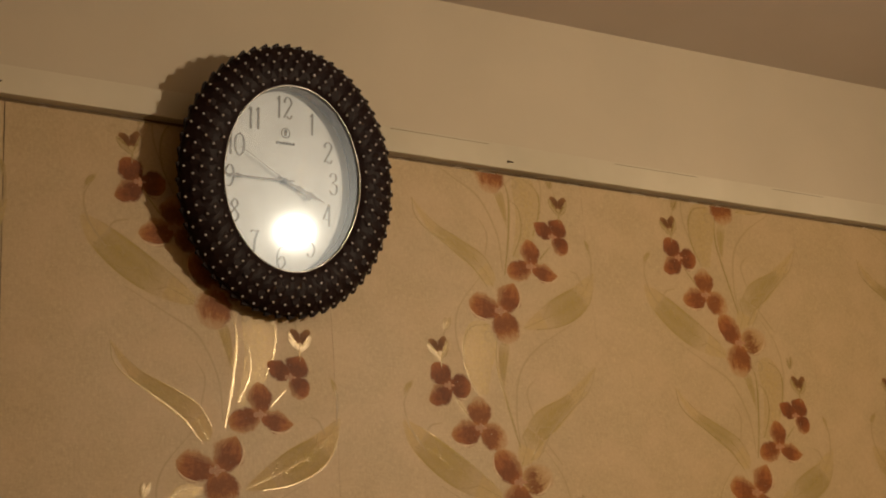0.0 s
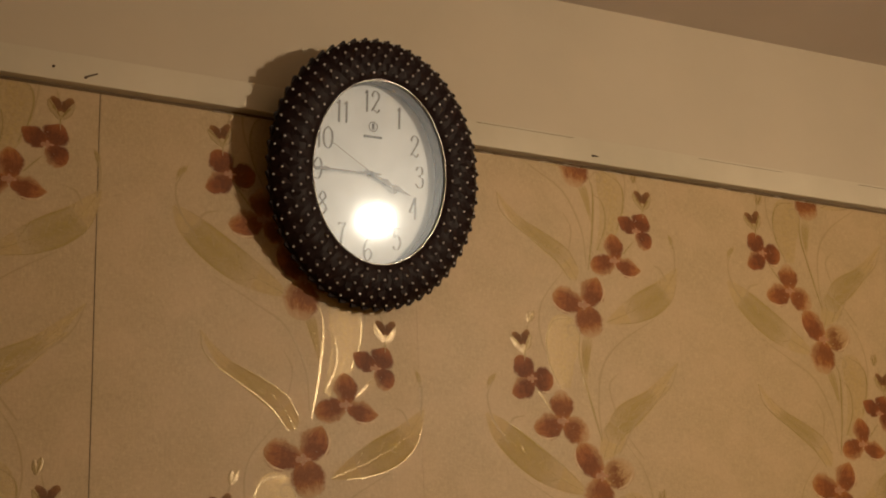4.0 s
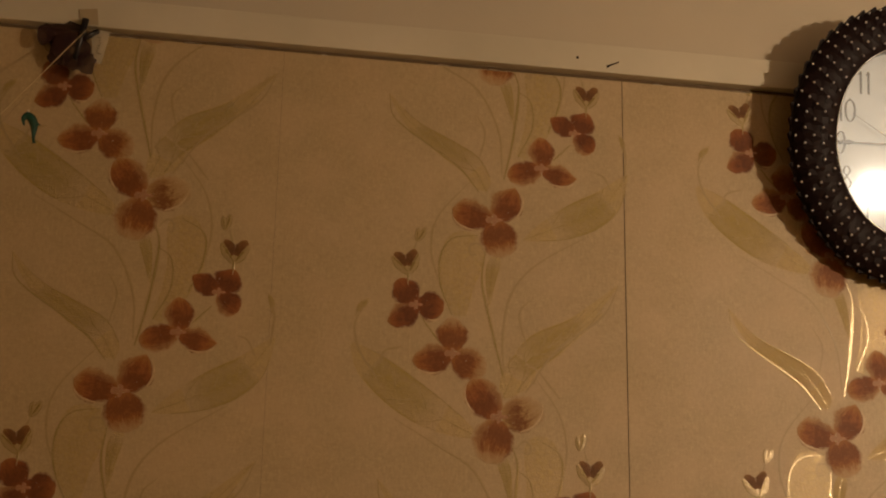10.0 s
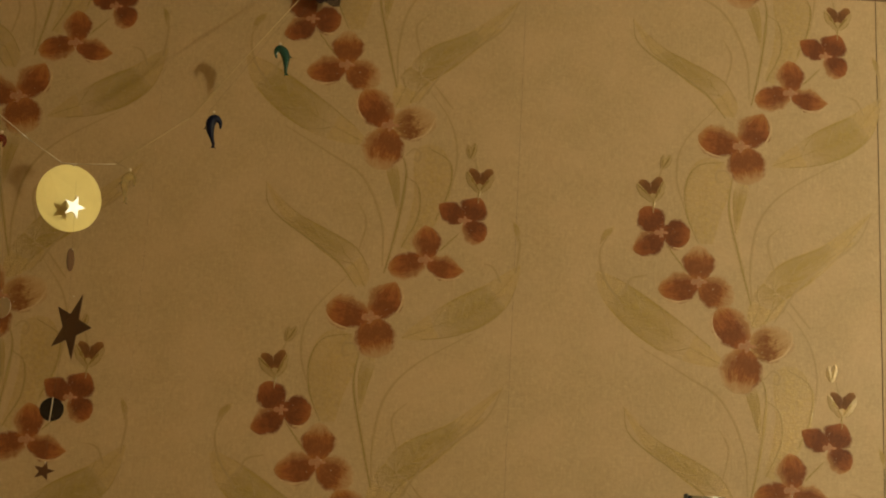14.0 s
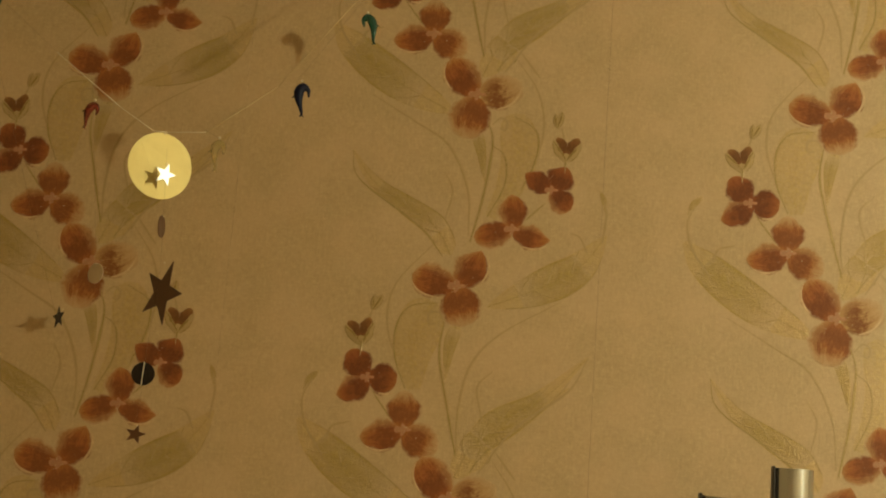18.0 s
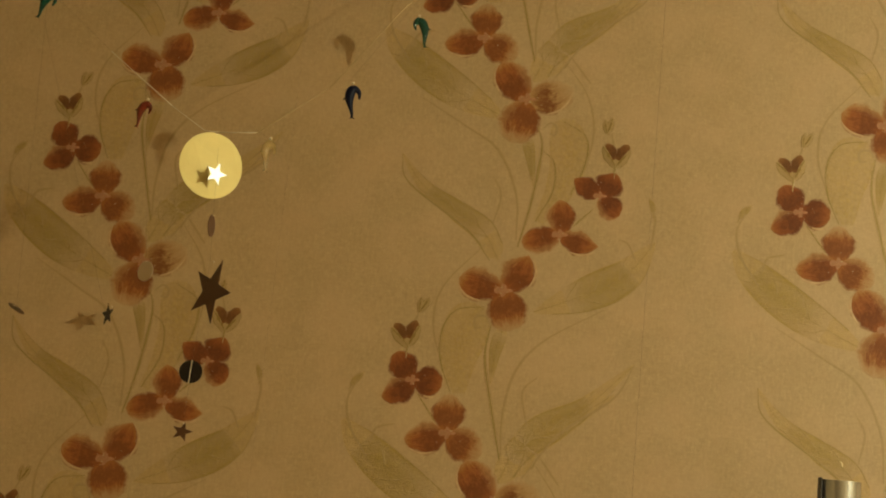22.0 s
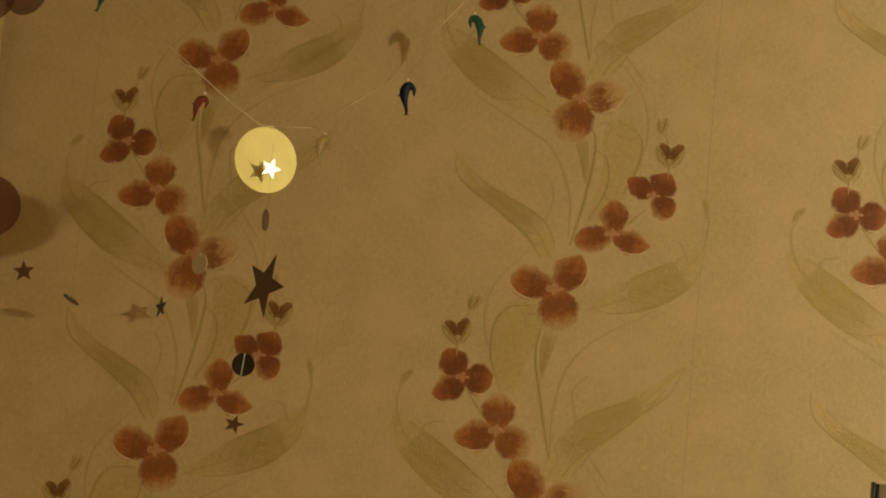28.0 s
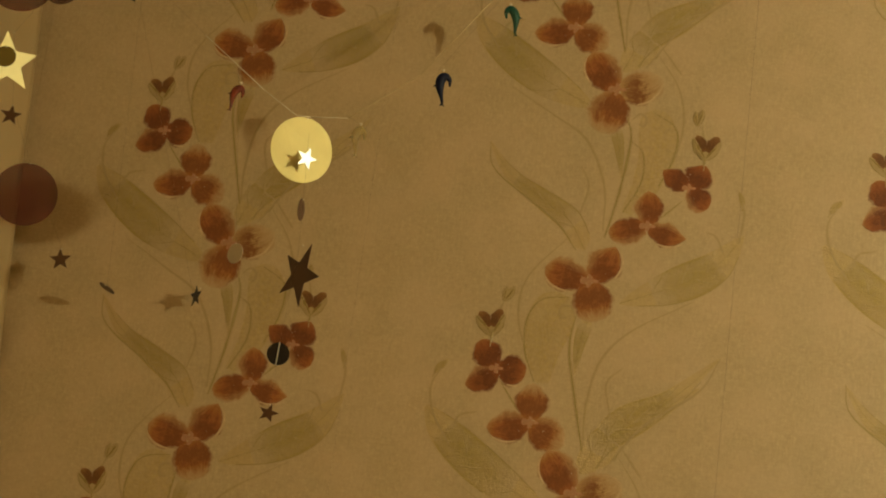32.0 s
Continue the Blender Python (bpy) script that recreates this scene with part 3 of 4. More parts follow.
rnd_crack = random.Random(11)
CRACK = mat("rail_crack", (0.17, 0.13, 0.085), 0.9)
cx = 0.20
while cx < RIGHT_X - 0.3:       # broken hairline where the rail meets the cream paint
    run = rnd_crack.uniform(0.10, 0.32)
    part("crack", boxed((cx, -0.0163, RAIL_HI - 0.0046), (cx + run, -0.0158, RAIL_HI - 0.0046 + rnd_crack.uniform(0.0005, 0.0011))), CRACK, rail)
    cx += run + rnd_crack.uniform(0.05, 0.30)

# paper strips: small slips of each hanging (across, down)
SLIPS = {3: (0.005, -0.020), 2: (0.005, -0.0265), 1: (0.001, -0.012), 0: (-0.002, -0.0105), -1: (-0.001, 0.002), -2: (0.001, 0.0065), -3: (-0.005, 0.011), -4: (0.0, 0.0)}
SEAM0 = 0.0755
STRIPS = {}
PAPER_TOP = 2.3970
for kx, (sx, sz) in SLIPS.items():
    x0 = max(SEAM0 + STRIP * (kx - 1), LEFT_X + 0.001)
    x1 = min(SEAM0 + STRIP * kx, RIGHT_X - 0.001)
    gap = {0: 0.0013, -1: 0.00025, 1: 0.0002, 2: 0.0002}.get(kx, 0.00015)
    sheet = boxed((x0 + gap, 0.0001, 0.02), (x1 - 0.00012, 0.0009, PAPER_TOP))
    strip = STRIPS[kx] = part("wallpaper_strip", sheet, PAPER, smooth=False)
    tagged(strip, "beige wallpaper strip with red flowers and gold vines", "wallpaper", "paper strips on the wall", "structure")
    zr = 2.30 + sz - (REPEAT / 2 if kx % 2 == 0 else 0.0) + REPEAT
    while zr > (0.55 if kx > -4 else 9.0):
        for nm, me, (px, py, pz), subs in MOTIF:
            zz = [v.co.z + pz + zr for v in me.vertices] + [v.co.z + pz + zr for _, sm in subs for v in sm.vertices]
            if min(zz) > PAPER_TOP - 0.004:
                continue
            cut = max(zz) > PAPER_TOP - 0.001
            at = (STRIP * kx + sx + px, py, zr + pz)
            xs = [v.co.x + at[0] for v in me.vertices]
            if max(xs) > RIGHT_X - 0.02 or min(xs) < LEFT_X + 0.02:
                continue

            def trimmed(m2):
                if not cut:
                    return m2
                b = bmesh.new()
                b.from_mesh(m2)
                bmesh.ops.bisect_plane(b, geom=b.verts[:] + b.edges[:] + b.faces[:], plane_co=(0, 0, PAPER_TOP - 0.001 - at[2]), plane_no=(0, 0, 1), clear_outer=True)
                if not b.faces:
                    b.free()
                    return None
                m3 = bpy.data.meshes.new(m2.name)
                b.to_mesh(m3)
                b.free()
                m3.materials.append(m2.materials[0])
                return m3
            first = trimmed(me)
            host = part(nm, first, None, strip, at=at) if first else None
            for sn, sm in subs:
                t2 = trimmed(sm)
                if t2:
                    if host:
                        part(sn, t2, None, host, at=(0, 0, 0))
                    else:
                        part(sn, t2, None, strip, at=at)
        zr -= REPEAT


# pale torn lips of the paper under the rail
rnd_torn = random.Random(23)
TORN = mat("torn_paper", (0.62, 0.55, 0.42), 0.8)
for tx in sorted(rnd_torn.uniform(-1.30, 1.55) for _ in range(34)):
    ln, up = rnd_torn.uniform(0.008, 0.040), rnd_torn.uniform(0.0006, 0.0018)
    tb = bmesh.new()
    foot = [tb.verts.new((tx + ln * f, -0.0002, PAPER_TOP - 0.0008)) for f in (0.0, 0.35, 0.7, 1.0)]
    crest = [tb.verts.new((tx + ln * f, -0.0010, PAPER_TOP + up * h)) for f, h in ((0.06, 0.1), (0.38, 1.0), (0.66, 0.5), (0.95, 0.1))]
    for a, b, c, d in zip(foot, foot[1:], crest[1:], crest):
        tb.faces.new((a, b, c, d))
    bmesh.ops.solidify(tb, geom=tb.faces[:], thickness=0.0003)
    kx = math.floor((tx - SEAM0) / STRIP) + 1
    part("torn_edge", tb, TORN, STRIPS[kx])


# ---------------------------------------------------------------- wall clock
BLACK = mat("clock_black", (0.0125, 0.0062, 0.0064), 0.46, 0.0, 0.10)
STONE = mat("rhinestone", (0.92, 0.92, 0.94), 0.20, 0.60, 1.0)
CHROME = mat("chrome", (0.42, 0.42, 0.42), 0.26, 1.0)
GREY = mat("clock_inner_grey", (0.048, 0.038, 0.029), 0.5, 0.0, 0.2)
INK = mat("numeral_grey", (0.060, 0.055, 0.050), 0.5)


def dial_material():
    m = mat("dial_white", (0.7, 0.68, 0.64), 0.45)
    k = Net(m)
    n = k.noise(k.coords("Object"), 18.0, 5.0)
    k.link(k.ramp(n, [(0.30, (0.455, 0.500, 0.530)), (0.62, (0.56, 0.615, 0.655))]), k.p.inputs["Base Color"])
    return m


def glass_material(name, dust_bloom):
    """Thin pane: clear, a sharp reflection by Fresnel and a weak dusty gloss that also imitates lens bloom."""
    m = mat(name, (1, 1, 1), 0.05)
    k = Net(m)
    tr, sharp, soft = k.node("ShaderNodeBsdfTransparent"), k.node("ShaderNodeBsdfGlossy"), k.node("ShaderNodeBsdfGlossy")
    sharp.inputs["Roughness"].default_value = 0.03
    # blue tint whitens the imitated bloom halo round the lamp's reflection
    soft.inputs["Color"].default_value = (0.66, 0.81, 1.0, 1)
    soft.inputs["Roughness"].default_value = 0.34
    fr = k.node("ShaderNodeFresnel")
    fr.inputs["IOR"].default_value = 1.5
    a, b = k.node("ShaderNodeMixShader"), k.node("ShaderNodeMixShader")
    k.link(fr.outputs[0], a.inputs[0])
    k.link(tr.outputs[0], a.inputs[1])
    k.link(sharp.outputs[0], a.inputs[2])
    b.inputs[0].default_value = dust_bloom
    k.link(a.outputs[0], b.inputs[1])
    k.link(soft.outputs[0], b.inputs[2])
    # tighter gloss lobe stands in for lens bloom round the reflection
    bloom_lobe, c = k.node("ShaderNodeBsdfGlossy"), k.node("ShaderNodeMixShader")
    bloom_lobe.inputs["Roughness"].default_value = 0.085
    bloom_lobe.inputs["Color"].default_value = (0.66, 0.81, 1.0, 1)
    c.inputs[0].default_value = dust_bloom * 0.22
    k.link(b.outputs[0], c.inputs[1])
    k.link(bloom_lobe.outputs[0], c.inputs[2])
    k.link(c.outputs[0], k.out.inputs[0])
    return m


DIAL = dial_material()
PANE = glass_material("clock_glass", 0.024)
AO, BO, AI, BI = 0.1880, 0.2215, 0.1190, 0.1510     # half axes, outer and inner
PROFILE = [(0.0, 0.031), (0.14, 0.037), (0.5, 0.037), (0.8, 0.031), (0.95, 0.021), (0.96, 0.008), (0.90, 0.001)]


def oval(rho, phi, h):
    return ((AI + (AO - AI) * rho) * math.cos(phi), -h, (BI + (BO - BI) * rho) * math.sin(phi))


def rise(rho):
    for (r0, h0), (r1, h1) in zip(PROFILE, PROFILE[1:5]):
        if rho <= r1:
            return h0 + (h1 - h0) * (rho - r0) / (r1 - r0)
    return PROFILE[4][1]


def lathe(prof, n=96):
    """An oval ring from (rho, height) pairs."""
    bm = bmesh.new()
    rings = [[bm.verts.new(oval(r, i / n * 2 * math.pi, h)) for i in range(n)] for r, h in prof]
    for a, b in zip(rings, rings[1:]):
        for i in range(n):
            bm.faces.new((a[i], a[(i + 1) % n], b[(i + 1) % n], b[i]))
    bmesh.ops.recalc_face_normals(bm, faces=bm.faces)
    return bm


def oval_disc(a, b, y, n=96, thick=0.001):
    bm = bmesh.new()
    r = bmesh.ops.create_circle(bm, cap_ends=True, segments=n, radius=1.0)
    for v in r["verts"]:
        v.co = Vector((v.co.x * a, y, v.co.y * b))
    g = bmesh.ops.extrude_face_region(bm, geom=bm.faces[:])
    for v in [x for x in g["geom"] if isinstance(x, bmesh.types.BMVert)]:
        v.co.y += thick
    bmesh.ops.recalc_face_normals(bm, faces=bm.faces)
    return bm


DIGITS = {  # pen lines of each figure in a box 0.5 wide and 1 high about its middle
    "0": [[(0.0, 0.5), (-0.22, 0.25), (-0.22, -0.25), (0.0, -0.5), (0.22, -0.25), (0.22, 0.25), (0.0, 0.5)]],
    "1": [[(0.02, 0.5), (0.02, 0.0), (0.02, -0.5)], [(-0.12, 0.34), (0.0, 0.44), (0.02, 0.5)]],
    "2": [[(-0.16, 0.22), (-0.19, 0.34), (0.0, 0.5), (0.2, 0.28), (0.04, -0.05), (-0.22, -0.44)], [(-0.22, -0.44), (-0.08, -0.38), (0.1, -0.49), (0.24, -0.32)]],
}
DIGITS |= {
    "3": [[(-0.18, 0.30), (-0.08, 0.47), (0.14, 0.44), (0.17, 0.20), (-0.04, 0.03)], [(-0.04, 0.03), (0.20, -0.06), (0.20, -0.38), (0.0, -0.5), (-0.2, -0.32)]],
    "4": [[(0.08, 0.5), (-0.1, 0.1), (-0.24, -0.2)], [(-0.24, -0.2), (0.0, -0.2), (0.24, -0.2)], [(0.1, 0.5), (0.1, 0.0), (0.1, -0.5)]],
}
DIGITS |= {
    "5": [[(0.2, 0.47), (0.0, 0.46), (-0.14, 0.47)], [(-0.14, 0.47), (-0.16, 0.25), (-0.17, 0.05)], [(-0.17, 0.05), (0.05, 0.14), (0.22, -0.14), (0.1, -0.46), (-0.1, -0.48), (-0.2, -0.34)]],
    "6": [[(0.16, 0.42), (-0.06, 0.42), (-0.22, 0.05), (-0.18, -0.36), (0.0, -0.5), (0.21, -0.22), (0.04, 0.04), (-0.18, -0.14)]],
    "7": [[(-0.2, 0.36), (-0.1, 0.46), (0.06, 0.42), (0.22, 0.48)], [(0.22, 0.48), (0.04, 0.05), (-0.02, -0.5)]],
}
DIGITS |= {
    "8": [[(0.0, 0.06), (-0.17, 0.26), (0.0, 0.5), (0.17, 0.28), (0.0, 0.06), (-0.21, -0.22), (0.0, -0.5), (0.21, -0.24), (0.0, 0.06)]],
    "9": [[(-0.16, -0.42), (0.06, -0.42), (0.22, -0.05), (0.18, 0.36), (0.0, 0.5), (-0.21, 0.22), (-0.04, -0.04), (0.18, 0.14)]],
}


def numeral_bm(text, size):
    """Figures drawn as pen strokes, thick on the uprights and hair-thin across."""
    bm = bmesh.new()
    for i, ch in enumerate(text):
        shift = (i - (len(text) - 1) / 2) * (0.36 if text == "11" else 0.44)
        for line in DIGITS[ch]:
            pts = spline(line, 9 * (len(line) - 1) if len(line) > 3 else 8)
            n = len(pts) - 1
            rows = []
            for q, c in enumerate(pts):
                t = (pts[min(q + 1, n)] - pts[max(q - 1, 0)]).normalized()
                w = (0.013 + 0.040 * abs(t.y) ** 1.5) * size
                x, z = (c.x * 0.86 + shift) * size, c.y * size
                rows.append((bm.verts.new((x - t.y * w, -0.0003, z + t.x * w)), bm.verts.new((x + t.y * w, -0.0003, z - t.x * w))))
            for a, b in zip(rows, rows[1:]):
                bm.faces.new((a[0], a[1], b[1], b[0]))
    bmesh.ops.recalc_face_normals(bm, faces=bm.faces)
    if sum(f.normal.y for f in bm.faces) > 0:
        bmesh.ops.reverse_faces(bm, faces=bm.faces)
    return bm


def pointer(bm, ang, outline, y, thick=0.0007):
    """A flat pointer from (along, half width) pairs, turned to ang degrees."""
    a = radians(ang)
    c, s = math.cos(a), math.sin(a)
    top = [(l * c - w * s, l * s + w * c) for l, w in outline]
    low = [(l * c + w * s, l * s - w * c) for l, w in reversed(outline)]
    f = bm.faces.new([bm.verts.new((px, y, pz)) for px, pz in top + low])
    g = bmesh.ops.extrude_face_region(bm, geom=[f])
    for v in [q for q in g["geom"] if isinstance(q, bmesh.types.BMVert)]:
        v.co.y -= thick
    bmesh.ops.recalc_face_normals(bm, faces=bm.faces)
    return bm


def wall_clock():
    e = holder("wall_clock", (-0.0180, -0.0425, 2.3080), "oval black wall clock with rhinestone-studded scaled frame, hung over the rail", "clock")
    e.rotation_euler = (radians(10.2), radians(-1.6), radians(0.95))
    part("frame", lathe(PROFILE), BLACK, e, "glossy black-brown oval frame")
    part("inner_wall", lathe([(0.0, 0.031), (-0.012, 0.028), (-0.022, -0.003)]), GREY, e, "grey inner wall of the frame")
    part("bezel", lathe([(0.012, 0.033), (0.004, 0.0355), (-0.018, 0.0345), (-0.02, 0.031)]), CHROME, e, "thin chrome bezel")
    part("dial", oval_disc(AI - 0.002, BI - 0.002, -0.001), DIAL, e, "slightly stained white dial", smooth=False)
    pane = part("glass", oval_disc(AI - 0.001, BI - 0.001, -0.0305, thick=0.0004), PANE, e, "clear dusty glass with imitated glare bloom", smooth=False)
    pane.visible_shadow = False
    # scales in staggered rings, each with its stone
    sb = bmesh.new()
    co = [(0, -0.0005, -0.010), (-0.0105, 0.0005, 0.000), (0.0105, 0.0005, 0.000), (-0.0066, -0.0012, 0.0066), (0.0066, -0.0012, 0.0066),
          (0, -0.0018, 0.0094), (0, -0.0020, 0.002), (0, 0.001, 0.0090), (-0.006, 0.0015, 0.007), (0.006, 0.0015, 0.007)]
    vs = [sb.verts.new(c) for c in co]
    for q in ((0, 1, 6), (0, 6, 2), (1, 3, 6), (6, 4, 2), (3, 5, 6), (6, 5, 4), (3, 8, 7, 5), (5, 7, 9, 4), (1, 8, 3), (4, 9, 2)):
        sb.faces.new([vs[i] for i in q])
    bmesh.ops.recalc_face_normals(sb, faces=sb.faces)
    scale_me = mesh_of(sb, "scale", BLACK, False)
    st = bmesh.new()
    bmesh.ops.create_icosphere(st, subdivisions=2, radius=0.0020)
    stone_me = mesh_of(st, "rhinestone", STONE)
    rnd = random.Random(4)
    for ring, (rho, count) in enumerate(((0.10, 40), (0.29, 44), (0.49, 48), (0.68, 52), (0.85, 56))):
        for i in range(count):
            phi = (i + 0.5 * (ring % 2)) / count * 2 * math.pi
            p0, p1 = Vector(oval(rho, phi, rise(rho))), Vector(oval(rho + 0.1, phi, rise(min(rho + 0.1, 0.95))))
            out = (p1 - p0).normalized()
            tang = Vector((-(AI + AO) * math.sin(phi), 0, (BI + BO) * math.cos(phi))).normalized()
            nor = out.cross(tang).normalized()
            if nor.y > 0:
                nor = -nor
            tang = out.cross(-nor).normalized()
            s = part("scale", scale_me, None, e)
            m3 = Matrix((tang, -nor, out)).transposed()
            s.matrix_local = Matrix.Translation(p0) @ m3.to_4x4() @ pose(0, 0, 0, rnd.uniform(-2, 4), rnd.uniform(-26, -18), rnd.uniform(-4, 4)) @ Matrix.Scale((0.92, 0.95, 0.98, 0.98, 0.98)[ring], 4)
            part("rhinestone", stone_me, None, s, at=(0, -0.0024, 0.0050))
    # the outermost row shows as a saw edge, its points all leaning one way round
    tb = bmesh.new()
    low = [tb.verts.new(c) for c in ((-0.0100, 0.006, -0.006), (0.0100, 0.006, -0.006), (0.0088, 0.004, 0.0052), (0.0060, 0.004, 0.0058), (-0.0100, 0.006, -0.0005))]
    top = [tb.verts.new((v.co.x, -0.0015 - 0.25 * v.co.z, v.co.z)) for v in low]
    tb.faces.new(low)
    tb.faces.new(list(reversed(top)))
    for q in range(5):
        tb.faces.new((low[q], low[(q + 1) % 5], top[(q + 1) % 5], top[q]))
    bmesh.ops.recalc_face_normals(tb, faces=tb.faces)
    tooth_me = mesh_of(tb, "edge_scale", BLACK, False)
    for i in range(58):
        phi = i / 58 * 2 * math.pi
        out = Vector((math.cos(phi) / AO, 0, math.sin(phi) / BO)).normalized()
        m3 = Matrix((Vector((out.z, 0, -out.x)), Vector((0, 1, 0)), out)).transposed()
        part("edge_scale", tooth_me, None, e).matrix_local = Matrix.Translation(oval(0.955, phi, 0.016)) @ m3.to_4x4()
    for t, x, z in (("12", -0.0045, 0.122), ("1", 0.047, 0.100), ("2", 0.077, 0.056), ("3", 0.0865, 0.005), ("4", 0.077, -0.048), ("5", 0.047, -0.101),
                    ("6", -0.0045, -0.123), ("7", -0.052, -0.100), ("8", -0.0865, -0.054), ("9", -0.0965, 0.0), ("10", -0.088, 0.053), ("11", -0.0555, 0.0985)):
        part("numeral", numeral_bm(t, 0.0365), INK, e, at=(x, -0.0014, z), smooth=False)
    # maker's mark as plain shapes
    mk = bmesh.new()
    for r0, r1, n in ((0.0068, 0.0086, 24),):
        for i in range(n):
            a0, a1 = i / n * 2 * math.pi, (i + 1) / n * 2 * math.pi
            mk.faces.new([mk.verts.new((r * math.cos(a), -0.0020, 0.080 + r * math.sin(a))) for r, a in ((r0, a0), (r0, a1), (r1, a1), (r1, a0))])
    box(mk, (-0.0022, -0.0022, 0.075), (0.0022, -0.0016, 0.085))
    part("emblem", mk, INK, e, "small round emblem")
    for i in range(6):
        part("maker_bar", boxed((-0.0170 + 0.0058 * i, -0.0022, 0.0610), (-0.0126 + 0.0058 * i, -0.0014, 0.0650)), INK, e)
    TIN = mat("pointer_metal", (0.085, 0.068, 0.055), 0.4, 0.0, 0.3)
    hb = pointer(bmesh.new(), -22, [(-0.012, 0.002), (0.0, 0.0035), (0.02, 0.0022), (0.030, 0.0055), (0.040, 0.0020), (0.052, 0.0048), (0.062, 0.0018), (0.079, 0.0004)], -0.005)
    part("hour_pointer", hb, TIN, e, "ornate dark hour pointer", at=(-0.0035, 0, 0.001), smooth=False)
    mb = pointer(bmesh.new(), 180, [(-0.018, 0.0010), (0.0, 0.0022), (0.03, 0.0010), (0.072, 0.0011), (0.082, 0.0042), (0.092, 0.0012), (0.112, 0.0003)], -0.007)
    part("minute_pointer", mb, TIN, e, "thin ornate minute pointer", at=(-0.0035, 0, 0.001), smooth=False)
    sb2 = pointer(bmesh.new(), 149, [(-0.045, 0.0008), (-0.03, 0.0008), (0.0, 0.0008), (0.090, 0.0003)], -0.0090)
    r = bmesh.ops.create_circle(sb2, cap_ends=True, segments=14, radius=0.0045)
    for v in r["verts"]:
        v.co = Vector((0.042 + v.co.x, -0.0094, -0.025 + v.co.y))
    part("second_pointer", sb2, TIN, e, "thin second pointer with a round tail", at=(-0.0035, 0, 0.001), smooth=False)
    hub = bmesh.new()
    bmesh.ops.create_cone(hub, segments=20, radius1=0.0055, radius2=0.0035, depth=0.009, cap_ends=True)
    hub.transform(Matrix.Rotation(radians(90), 4, "X"))
    part("hub", hub, TIN, e, at=(-0.0035, -0.006, 0.001))
    return e


wall_clock()


# ---------------------------------------------------------------- pendant lamp that lights the room
GLOBE = mat("globe_glow", (0.9, 0.8, 0.6), 0.4)
GLOBE.node_tree.nodes["Principled BSDF"].inputs["Emission Color"].default_value = (1.0, 0.76, 0.50, 1)
GLOBE.node_tree.nodes["Principled BSDF"].inputs["Emission Strength"].default_value = 1890.0
BRASS = mat("lamp_brass", (0.55, 0.38, 0.14), 0.3, 1.0)


def turned(prof, n=24):
    """A turned solid about z from (radius, z) pairs."""
    bm = bmesh.new()
    rings = [[bm.verts.new((r * math.cos(i / n * 2 * math.pi), r * math.sin(i / n * 2 * math.pi), z)) for i in range(n)] for r, z in prof]
    for a, b in zip(rings, rings[1:]):
        for i in range(n):
            bm.faces.new((a[i], a[(i + 1) % n], b[(i + 1) % n], b[i]))
    bm.faces.new(rings[0])
    bm.faces.new(rings[-1])
    bmesh.ops.recalc_face_normals(bm, faces=bm.faces)
    return bm


lamp = holder("pendant_lamp", LAMP, "small round glowing glass pendant lamp on a brass stem", "lamp")
part("globe", turned([(0.012, 0.030), (0.025, 0.025), (0.036, 0.011), (0.039, 0.0), (0.036, -0.011), (0.025, -0.025), (0.010, -0.030)]), GLOBE, lamp, "warm glowing globe")
part("cap", turned([(0.013, 0.031), (0.016, 0.050), (0.013, 0.09), (0.006, 0.11)]), BRASS, lamp)
part("rod", turned([(0.005, 0.11), (0.005, CEILING_Z - LAMP.z - 0.03)], 10), BRASS, lamp)
part("ceiling_rose", turned([(0.015, CEILING_Z - LAMP.z - 0.03), (0.05, CEILING_Z - LAMP.z - 0.012), (0.055, CEILING_Z - LAMP.z - 0.001)]), BRASS, lamp)


# ---------------------------------------------------------------- hanging mobile: film shapes on nylon threads
def film_material(name, col, rough, metal, alpha, trans=0.0):
    m = mat(name, col, rough, metal)
    k = Net(m)
    n = k.noise(k.coords("Object"), 40.0, 3.0)
    k.bump(n, 0.25, 0.002)
    k.link(k.mix(k.math("MULTIPLY", n, 0.5), col, tuple(c * 0.6 for c in col)), k.p.inputs["Base Color"])
    if trans:
        tl = k.node("ShaderNodeBsdfTranslucent")
        tl.inputs[0].default_value = (*col, 1)
        mx = k.node("ShaderNodeMixShader")
        mx.inputs[0].default_value = trans
        k.link(k.p.outputs[0], mx.inputs[1])
        k.link(tl.outputs[0], mx.inputs[2])
        k.link(mx.outputs[0], k.out.inputs[0])
    elif alpha < 1:
        v = k.node("ShaderNodeValue")
        v.outputs[0].default_value = alpha
        k.see_through(v.outputs[0])
    return m


GOLD = film_material("gold_film", (0.60, 0.50, 0.17), 0.5, 0.25, 1.0)
BRIGHT_GOLD = film_material("bright_gold_film", (0.92, 0.82, 0.36), 0.42, 0.1, 1.0)
PEARL = film_material("pearl_film", (0.66, 0.56, 0.42), 0.30, 0.1, 0.90)
SILVER = film_material("silver_film", (0.47, 0.47, 0.50), 0.34, 0.4, 1.0)
BROWN = film_material("brown_film", (0.100, 0.044, 0.019), 0.33, 0.1, 1.0)
PLUM = film_material("plum_film", (0.135, 0.030, 0.022), 0.14, 0.15, 0.56)
JET = film_material("jet_film", (0.012, 0.008, 0.008), 0.12, 0.2, 0.96)
NAVY = film_material("navy_plastic", (0.005, 0.007, 0.026), 0.45, 0.0, 1.0)
GREEN = film_material("green_plastic", (0.004, 0.070, 0.045), 0.12, 0.0, 0.9)
